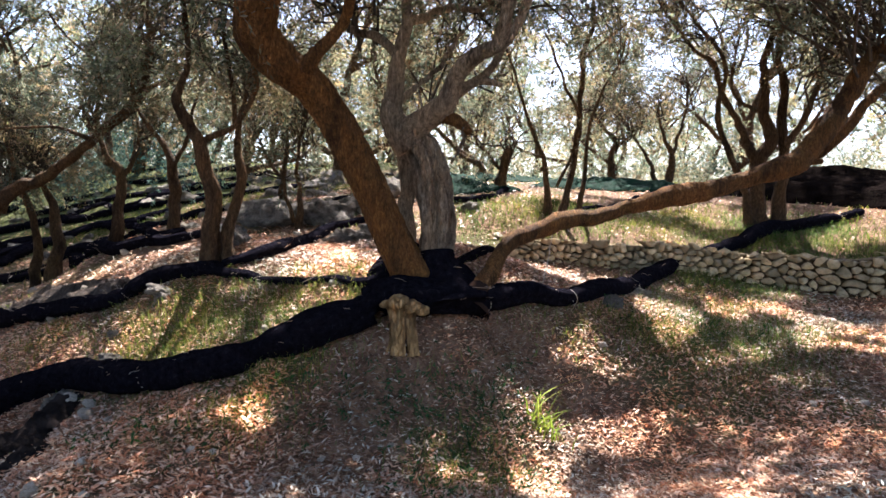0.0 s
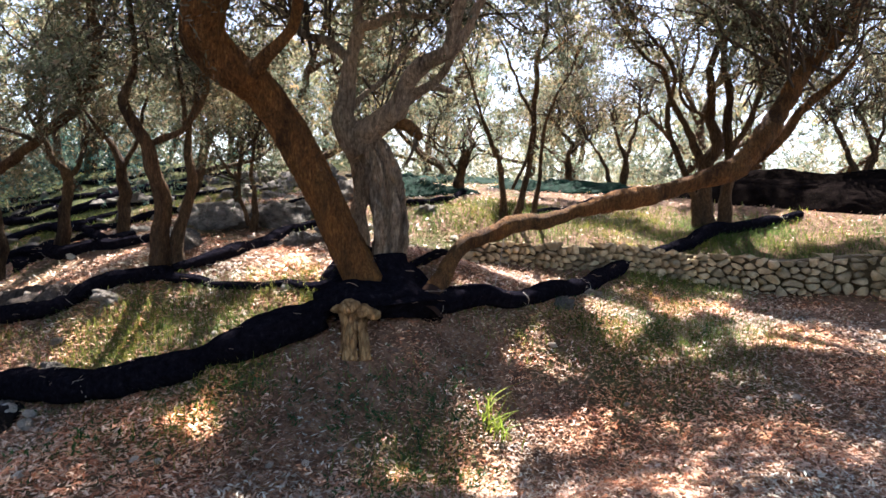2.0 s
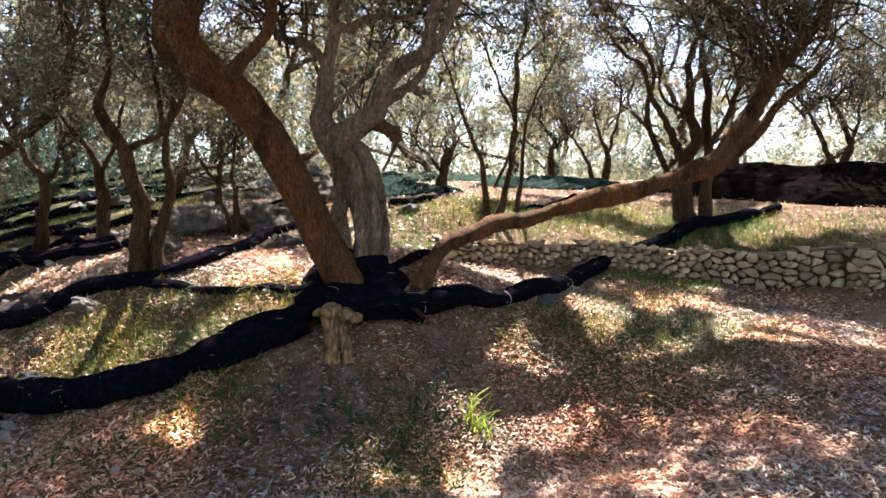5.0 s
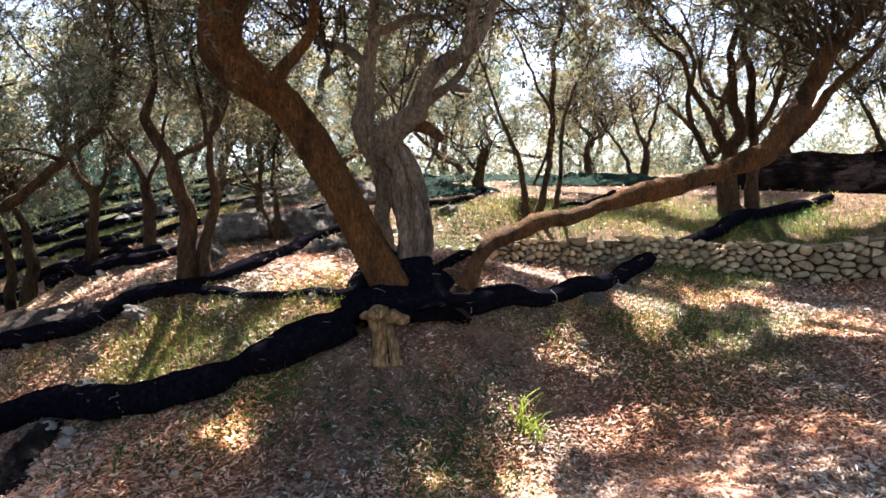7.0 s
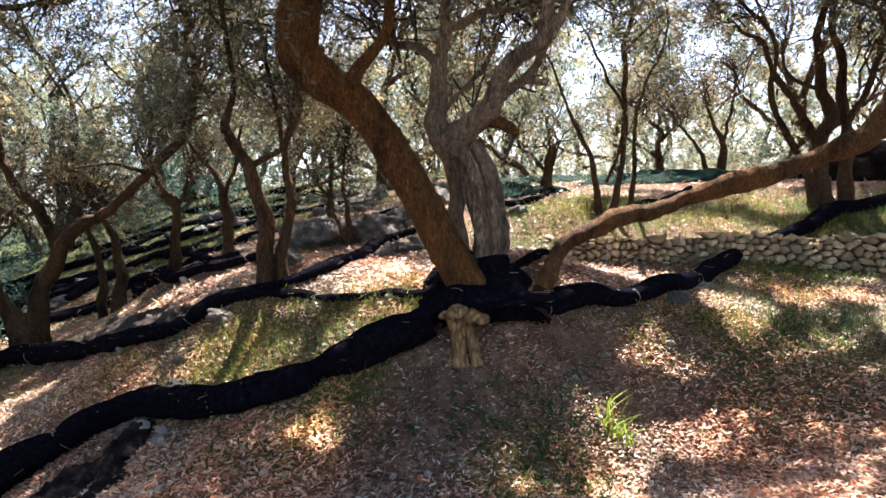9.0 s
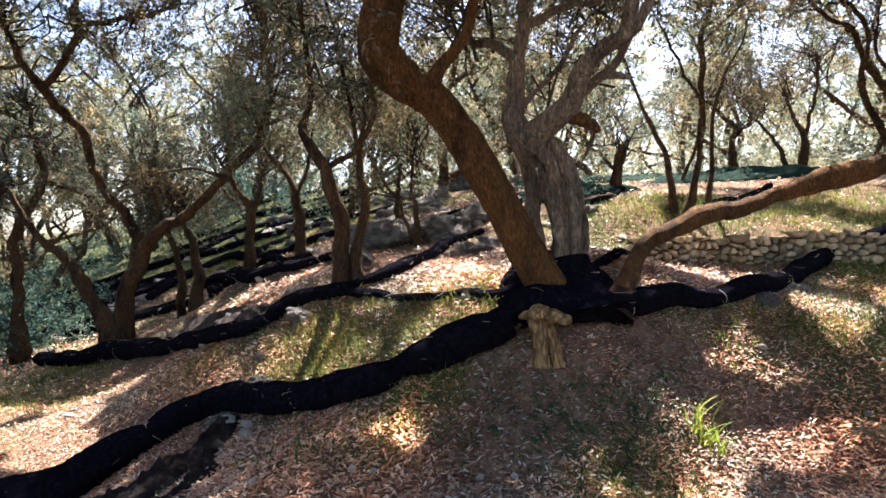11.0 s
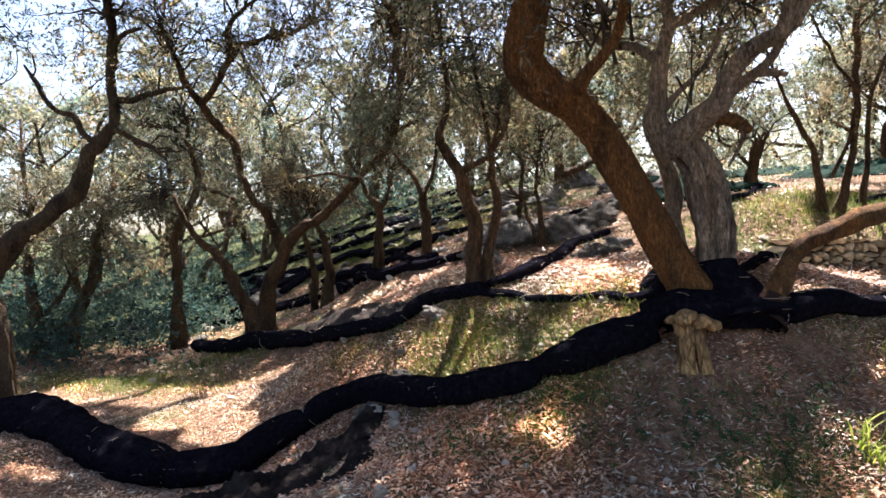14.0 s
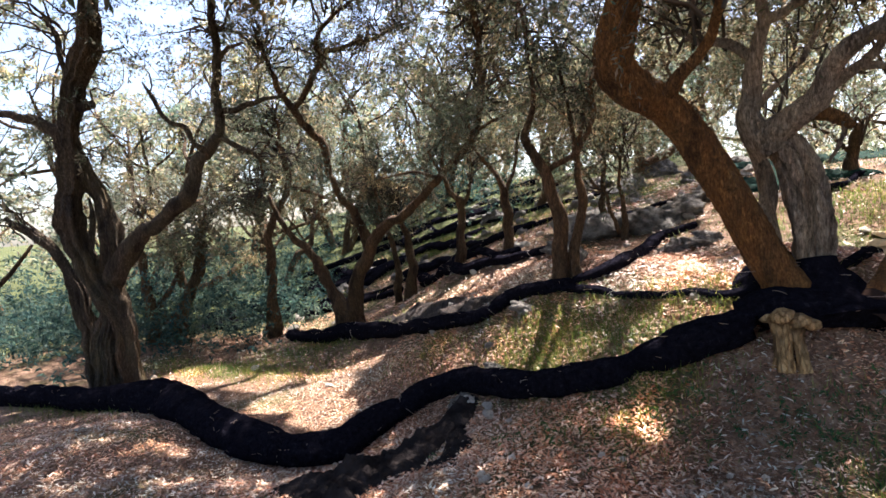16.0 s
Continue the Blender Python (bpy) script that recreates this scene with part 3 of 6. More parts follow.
olive_tree('old leaning olive tree with orange-brown bark and a hollow second trunk', 110000, 0.070, 0.80, 'main', [
    ('trunk', [(-0.18, 4.01, 0.90, 0.175), (-0.20, 4.01, 1.02, 0.148), (-0.26, 4.01, 1.13, 0.126), (-0.36, 3.99, 1.33, 0.12), (-0.48, 3.95, 1.58, 0.118), (-0.61, 3.89, 1.86, 0.118), (-0.73, 3.81, 2.08, 0.114), (-0.87, 3.72, 2.26, 0.112), (-1.01, 3.63, 2.36, 0.118), (-1.12, 3.55, 2.47, 0.122), (-1.14, 3.50, 2.57, 0.122), (-1.10, 3.46, 2.69, 0.118), (-1.04, 3.39, 2.85, 0.103), (-0.93, 3.28, 3.08, 0.085), (-0.82, 3.13, 3.32, 0.064), (-0.71, 2.96, 3.54, 0.040)]),
    ('trunk', [(-0.02, 4.02, 0.90, 0.13), (-0.03, 4.05, 1.06, 0.112), (-0.04, 4.08, 1.22, 0.108), (-0.05, 4.10, 1.46, 0.118), (-0.09, 4.12, 1.70, 0.124), (-0.15, 4.12, 1.89, 0.109), (-0.24, 4.11, 2.01, 0.084), (-0.29, 4.11, 2.08, 0.059)]),
    ('trunk', [(-0.27, 4.26, 0.93, 0.079), (-0.27, 4.34, 1.19, 0.068), (-0.29, 4.39, 1.45, 0.069), (-0.27, 4.43, 1.71, 0.061), (-0.30, 4.45, 1.92, 0.053), (-0.36, 4.46, 2.07, 0.041)]),
    ('limb', [(-0.81, 3.43, 2.28, 0.048), (-0.75, 3.38, 2.38, 0.040), (-0.64, 3.33, 2.47, 0.034), (-0.57, 3.28, 2.55, 0.033), (-0.53, 3.23, 2.62, 0.031), (-0.46, 3.12, 2.76, 0.024), (-0.36, 2.97, 2.92, 0.015)]),
    ('limb', [(-0.24, 4.11, 1.91, 0.108), (-0.33, 4.10, 2.05, 0.096), (-0.38, 4.08, 2.16, 0.075), (-0.36, 4.07, 2.31, 0.059), (-0.35, 4.05, 2.43, 0.059), (-0.33, 4.02, 2.54, 0.047), (-0.30, 4.00, 2.66, 0.042), (-0.27, 3.98, 2.75, 0.038), (-0.28, 3.96, 2.84, 0.034), (-0.26, 3.94, 2.92, 0.034), (-0.25, 3.92, 3.14, 0.026), (-0.23, 3.91, 3.42, 0.015)]),
    ('limb', [(-0.33, 4.03, 2.53, 0.035), (-0.43, 4.09, 2.61, 0.031), (-0.51, 4.15, 2.69, 0.028), (-0.62, 4.20, 2.73, 0.024), (-0.75, 4.27, 2.84, 0.020), (-0.89, 4.34, 2.99, 0.012)]),
    ('limb', [(-0.28, 3.97, 2.75, 0.034), (-0.17, 4.00, 2.78, 0.035), (-0.06, 4.03, 2.85, 0.031), (0.06, 4.06, 2.89, 0.027), (0.22, 4.08, 2.89, 0.024), (0.33, 4.11, 2.98, 0.020), (0.45, 4.14, 3.15, 0.012)]),
    ('limb', [(0.01, 4.06, 2.88, 0.020), (0.03, 4.06, 2.96, 0.016), (0.02, 4.08, 3.14, 0.012)]),
    ('limb', [(-0.29, 4.10, 2.01, 0.100), (-0.18, 4.05, 2.08, 0.087), (-0.08, 4.00, 2.15, 0.078), (0.00, 3.95, 2.20, 0.073), (0.03, 3.90, 2.30, 0.061), (0.07, 3.86, 2.39, 0.056), (0.14, 3.81, 2.47, 0.056), (0.23, 3.76, 2.51, 0.048), (0.31, 3.70, 2.54, 0.047), (0.34, 3.66, 2.63, 0.043), (0.36, 3.62, 2.74, 0.042), (0.39, 3.57, 2.83, 0.038), (0.43, 3.53, 3.02, 0.027), (0.46, 3.50, 3.23, 0.014)]),
    ('limb', [(0.30, 3.73, 2.53, 0.040), (0.37, 3.70, 2.58, 0.036), (0.42, 3.68, 2.66, 0.032), (0.48, 3.66, 2.78, 0.029), (0.53, 3.64, 2.88, 0.025), (0.58, 3.62, 3.06, 0.014)]),
    ('limb', [(0.03, 3.96, 2.23, 0.039), (0.13, 3.95, 2.32, 0.035), (0.22, 3.93, 2.36, 0.031), (0.30, 3.91, 2.35, 0.023), (0.37, 3.89, 2.32, 0.015)]),
    ('limb', [(0.21, 3.93, 2.36, 0.027), (0.32, 3.92, 2.46, 0.027), (0.37, 3.92, 2.55, 0.023), (0.43, 3.91, 2.64, 0.019), (0.50, 3.91, 2.77, 0.011)]),
    ('limb', [(-0.33, 4.09, 2.22, 0.024), (-0.23, 4.13, 2.35, 0.020), (-0.14, 4.17, 2.42, 0.020), (-0.04, 4.21, 2.51, 0.020), (0.03, 4.26, 2.66, 0.017), (0.11, 4.30, 2.80, 0.013), (0.22, 4.35, 2.92, 0.008)]),
    ('stub', [(-0.04, 3.99, 2.15, 0.047), (0.07, 3.95, 2.10, 0.039), (0.13, 3.92, 2.06, 0.035), (0.15, 3.89, 2.02, 0.023)]),
    ('limb', [(0.13, 3.91, 2.05, 0.019), (0.12, 3.93, 1.97, 0.015), (0.09, 3.96, 1.88, 0.012), (0.04, 3.98, 1.81, 0.008)]),
    ('low_limb', [(0.26, 4.06, 0.91, 0.076), (0.36, 4.18, 1.04, 0.068), (0.43, 4.27, 1.15, 0.064), (0.54, 4.37, 1.28, 0.066), (0.73, 4.47, 1.36, 0.065), (0.97, 4.56, 1.43, 0.066), (1.26, 4.65, 1.46, 0.064), (1.55, 4.73, 1.56, 0.070), (1.95, 4.81, 1.66, 0.080), (2.39, 4.87, 1.77, 0.079), (2.78, 4.90, 1.86, 0.086), (2.99, 4.91, 1.97, 0.093), (3.18, 4.96, 2.20, 0.094), (3.38, 5.00, 2.50, 0.088), (3.57, 5.03, 2.80, 0.078), (3.74, 5.03, 2.99, 0.070), (3.97, 5.03, 3.28, 0.060), (4.22, 5.03, 3.66, 0.040)]),
    ('limb', [(3.10, 5.19, 1.94, 0.067), (3.30, 5.13, 2.09, 0.055), (3.49, 5.08, 2.32, 0.050), (3.64, 5.03, 2.56, 0.040), (3.78, 4.98, 2.69, 0.031), (3.98, 4.89, 2.91, 0.018)]),
    ('stub', [(3.15, 5.16, 1.97, 0.033), (3.25, 5.15, 1.99, 0.031), (3.34, 5.15, 2.01, 0.025)])],
    [(-0.79, 2.98, 3.65, 1.30), (-0.37, 3.86, 3.90, 1.20), (0.36, 3.91, 3.81, 1.20), (-1.43, 3.06, 3.37, 1.10), (1.17, 4.15, 3.75, 1.10), (-0.07, 4.25, 3.42, 0.80), (0.51, 4.98, 3.12, 0.60), (-0.72, 4.94, 3.17, 0.60), (3.33, 4.99, 3.62, 1.00), (3.31, 5.52, 3.22, 0.70), (2.39, 5.03, 3.89, 1.00), (3.06, 4.06, 3.75, 1.20), (-1.19, 5.87, 3.31, 0.80), (-0.58, 5.92, 3.45, 0.80), (-0.01, 6.24, 3.17, 0.80), (0.37, 5.74, 3.42, 0.80), (-0.26, 6.71, 2.91, 0.70), (0.40, 6.90, 2.96, 0.70), (-0.98, 6.83, 2.98, 0.80), (0.89, 6.27, 3.20, 0.80), (-0.85, 5.13, 3.47, 0.80), (0.12, 5.15, 3.60, 0.90), (-1.08, 4.87, 3.18, 0.70), (-0.16, 4.96, 3.24, 0.70), (0.34, 5.22, 3.05, 0.60), (0.72, 5.13, 3.23, 0.70), (-0.48, 5.44, 2.99, 0.60), (-0.92, 5.60, 2.97, 0.60), (0.45, 4.48, 3.33, 0.90), (1.05, 5.30, 3.19, 0.70)])
olive_tree('slender crooked olive tree at a terrace edge', 16000, 0.065, 0.60, '', [
    ('trunk', [(-1.92, 4.73, 0.92, 0.121), (-1.90, 4.75, 1.13, 0.082), (-1.89, 4.76, 1.38, 0.070), (-1.91, 4.73, 1.69, 0.066), (-1.98, 4.69, 1.93, 0.060), (-2.05, 4.64, 2.12, 0.049), (-2.12, 4.58, 2.29, 0.042), (-2.09, 4.57, 2.37, 0.031), (-1.99, 4.54, 2.62, 0.026), (-1.97, 4.47, 2.88, 0.023), (-1.99, 4.38, 3.10, 0.019), (-1.99, 4.27, 3.34, 0.014), (-1.99, 4.14, 3.61, 0.009)]),
    ('limb', [(-2.01, 4.75, 1.97, 0.040), (-1.89, 4.75, 2.04, 0.036), (-1.74, 4.75, 2.10, 0.029), (-1.62, 4.73, 2.24, 0.027), (-1.52, 4.68, 2.44, 0.026), (-1.52, 4.60, 2.64, 0.021), (-1.42, 4.54, 2.81, 0.018), (-1.31, 4.47, 2.98, 0.014), (-1.21, 4.36, 3.18, 0.009)]),
    ('limb', [(-1.73, 4.81, 2.11, 0.024), (-1.74, 4.81, 2.32, 0.022), (-1.76, 4.79, 2.57, 0.019), (-1.80, 4.75, 2.96, 0.017), (-1.84, 4.70, 3.20, 0.015), (-1.88, 4.65, 3.43, 0.012), (-1.89, 4.58, 3.69, 0.008)])],
    [(-3.12, 5.39, 2.99, 0.70), (-2.55, 5.38, 2.87, 0.60), (-2.08, 5.30, 3.11, 0.60), (-2.07, 6.98, 2.93, 0.60), (-2.09, 4.88, 2.94, 0.50), (-1.76, 4.90, 3.18, 0.60), (-1.39, 4.69, 3.05, 0.50), (-2.07, 4.45, 3.32, 0.70), (-1.58, 4.48, 3.58, 0.90), (-2.38, 4.65, 3.05, 0.60), (-2.33, 4.25, 3.60, 0.90), (-2.01, 5.08, 2.65, 0.40), (-1.39, 5.09, 2.70, 0.50)])
olive_tree('thin olive tree with reddish bark beside its twin', 12000, 0.065, 0.50, '', [
    ('trunk', [(-1.76, 4.78, 0.97, 0.087), (-1.78, 4.81, 1.19, 0.061), (-1.73, 4.86, 1.47, 0.053), (-1.69, 4.88, 1.72, 0.044), (-1.72, 4.88, 1.97, 0.034), (-1.72, 4.87, 2.16, 0.027), (-1.66, 4.87, 2.36, 0.020), (-1.59, 4.85, 2.69, 0.015)])],
    [(-1.53, 5.29, 2.60, 0.50), (-1.30, 5.59, 2.82, 0.60)])
olive_tree('small olive tree on the hillside terrace', 14000, 0.075, 0.65, '', [
    ('trunk', [(-3.06, 6.57, 1.14, 0.101), (-3.05, 6.59, 1.41, 0.071), (-3.05, 6.59, 1.70, 0.064), (-3.07, 6.58, 1.92, 0.053), (-3.14, 6.54, 2.12, 0.034), (-3.26, 6.48, 2.29, 0.027), (-3.39, 6.40, 2.51, 0.023), (-3.40, 6.36, 2.79, 0.017), (-3.45, 6.28, 3.07, 0.013)]),
    ('limb', [(-3.07, 6.58, 1.90, 0.036), (-2.96, 6.67, 2.19, 0.027), (-2.92, 6.73, 2.47, 0.021), (-2.87, 6.77, 2.76, 0.014)])],
    [(-3.55, 5.83, 2.57, 0.50), (-3.26, 6.24, 2.48, 0.50), (-3.80, 5.87, 3.54, 0.70), (-4.28, 5.37, 3.26, 0.60), (-3.38, 6.52, 3.39, 0.60), (-3.29, 6.74, 2.74, 0.60), (-2.98, 7.02, 2.95, 0.60), (-3.55, 6.48, 2.97, 0.60)])
olive_tree('short olive tree on the hillside terrace', 14000, 0.080, 0.70, '', [
    ('trunk', [(-3.94, 6.90, 0.86, 0.110), (-3.90, 6.95, 1.30, 0.077), (-3.88, 6.97, 1.76, 0.065), (-3.99, 6.91, 2.01, 0.038), (-4.08, 6.84, 2.25, 0.027), (-4.22, 6.74, 2.57, 0.017)]),
    ('limb', [(-3.88, 6.97, 1.76, 0.042), (-3.76, 7.01, 1.99, 0.032), (-3.68, 7.03, 2.29, 0.022), (-3.70, 6.99, 2.52, 0.015)])],
    [(-4.05, 6.79, 2.78, 0.60), (-3.73, 7.40, 2.63, 0.60)])
olive_tree('two-stemmed olive tree on the lower terrace', 14000, 0.080, 0.70, '', [
    ('trunk', [(-5.28, 7.76, 0.26, 0.130), (-5.24, 7.85, 0.76, 0.091), (-5.27, 7.86, 1.27, 0.073), (-5.39, 7.81, 1.70, 0.046), (-5.51, 7.72, 2.08, 0.029)]),
    ('trunk', [(-5.49, 7.75, 0.24, 0.097), (-5.51, 7.85, 0.77, 0.061), (-5.61, 7.87, 1.34, 0.047), (-5.77, 7.81, 1.73, 0.029)])],
    [(-5.45, 8.21, 2.26, 0.70), (-5.83, 7.74, 2.29, 0.60)])
olive_tree('spreading olive tree with two twisted trunks and a long leaning limb', 62000, 0.070, 0.70, '', [
    ('trunk', [(-5.92, 6.86, -0.03, 0.190), (-6.04, 6.91, 0.42, 0.134), (-6.23, 6.87, 0.83, 0.102), (-6.44, 6.78, 1.25, 0.075), (-6.64, 6.66, 1.49, 0.059), (-6.77, 6.57, 1.77, 0.048), (-6.91, 6.48, 2.21, 0.032)]),
    ('trunk', [(-5.80, 6.95, -0.07, 0.209), (-5.71, 6.84, 0.47, 0.131), (-5.54, 6.80, 0.90, 0.121), (-5.26, 6.78, 1.31, 0.118), (-4.98, 6.77, 1.61, 0.092), (-4.70, 6.80, 1.72, 0.081), (-4.29, 6.78, 2.00, 0.064), (-3.89, 6.71, 2.30, 0.057), (-3.54, 6.63, 2.55, 0.058), (-3.35, 6.50, 2.80, 0.054), (-3.15, 6.27, 3.15, 0.047), (-3.09, 6.02, 3.42, 0.042), (-2.95, 5.80, 3.66, 0.038), (-2.93, 5.58, 3.84, 0.030), (-2.88, 5.24, 4.08, 0.020)]),
    ('limb', [(-5.63, 7.24, 1.25, 0.105), (-5.70, 7.13, 1.66, 0.086), (-5.79, 7.00, 1.93, 0.068), (-5.90, 6.81, 2.29, 0.058), (-5.92, 6.72, 2.54, 0.064), (-5.88, 6.62, 2.86, 0.069), (-6.00, 6.39, 3.14, 0.064), (-6.08, 6.16, 3.45, 0.058), (-6.12, 5.97, 3.70, 0.045), (-6.10, 5.82, 3.97, 0.030), (-6.06, 5.62, 4.28, 0.019)]),
    ('limb', [(-5.98, 6.16, 3.33, 0.051), (-5.69, 6.22, 3.66, 0.052), (-5.48, 6.20, 4.00, 0.062), (-5.47, 6.13, 4.12, 0.051), (-5.38, 6.11, 4.26, 0.040), (-5.14, 6.13, 4.48, 0.030), (-4.88, 6.19, 4.61, 0.023), (-4.55, 6.23, 4.83, 0.013)]),
    ('limb', [(-5.46, 6.21, 4.04, 0.046), (-5.07, 6.35, 4.10, 0.034), (-4.68, 6.46, 4.16, 0.030), (-4.36, 6.52, 4.26, 0.022), (-4.17, 6.57, 4.25, 0.015)]),
    ('limb', [(-3.32, 6.26, 2.64, 0.031), (-3.05, 6.34, 2.77, 0.022), (-2.85, 6.40, 2.85, 0.013)]),
    ('limb', [(-3.95, 6.47, 2.17, 0.031), (-4.17, 6.35, 2.26, 0.024), (-4.40, 6.23, 2.25, 0.017), (-4.62, 6.09, 2.20, 0.014)]),
    ('limb', [(-3.89, 6.49, 2.25, 0.031), (-3.85, 6.53, 2.73, 0.025), (-3.91, 6.49, 3.03, 0.019), (-4.11, 6.39, 3.25, 0.015), (-4.26, 6.30, 3.49, 0.013)]),
    ('limb', [(-5.54, 7.30, 1.29, 0.042), (-5.51, 7.42, 1.81, 0.034), (-5.58, 7.44, 2.26, 0.030), (-5.60, 7.45, 2.62, 0.021)])],
    [(-5.89, 7.32, 3.00, 0.70), (-5.80, 6.77, 3.94, 0.80), (-4.64, 6.98, 3.21, 0.60), (-4.80, 6.73, 3.82, 0.70), (-3.39, 6.68, 3.98, 0.70), (-4.03, 6.43, 4.48, 0.80), (-5.28, 6.85, 3.62, 0.70), (-6.01, 6.10, 4.24, 0.70), (-3.12, 7.12, 3.58, 0.60), (-4.07, 6.92, 3.26, 0.50), (-6.52, 5.84, 4.75, 0.80), (-5.41, 6.20, 5.04, 0.90), (-4.69, 6.37, 4.33, 0.70), (-4.30, 6.51, 3.91, 0.60), (-2.93, 6.38, 4.34, 0.90), (-2.63, 7.16, 3.94, 0.70), (-3.83, 6.56, 3.75, 0.60), (-6.71, 6.68, 2.98, 0.60), (-5.72, 7.41, 2.28, 0.60), (-4.72, 7.02, 2.74, 0.50)])
olive_tree('tall thin olive tree on the lower terrace', 30000, 0.085, 0.90, '', [
    ('trunk', [(-7.71, 7.20, -0.12, 0.164), (-7.75, 7.28, 0.53, 0.092), (-7.77, 7.32, 1.12, 0.087), (-7.77, 7.34, 1.61, 0.077), (-7.58, 7.50, 2.08, 0.061), (-7.46, 7.58, 2.41, 0.068), (-7.44, 7.54, 2.85, 0.057), (-7.53, 7.39, 3.24, 0.034), (-7.66, 7.25, 3.37, 0.034), (-7.92, 7.00, 3.37, 0.029)]),
    ('limb', [(-7.46, 7.58, 2.41, 0.047), (-7.20, 8.00, 2.24, 0.038), (-6.91, 8.42, 2.05, 0.024)]),
    ('limb', [(-7.55, 7.38, 3.24, 0.032), (-7.74, 7.26, 2.87, 0.029), (-7.76, 7.30, 2.49, 0.024), (-7.91, 7.19, 2.11, 0.019)]),
    ('limb', [(-7.47, 7.48, 3.04, 0.039), (-7.42, 7.42, 3.51, 0.028), (-7.50, 7.28, 3.79, 0.022)])],
    [(-8.21, 7.56, 2.54, 0.80), (-7.83, 8.24, 3.04, 0.80), (-8.68, 7.56, 2.07, 0.90), (-9.25, 7.25, 1.71, 0.90)])
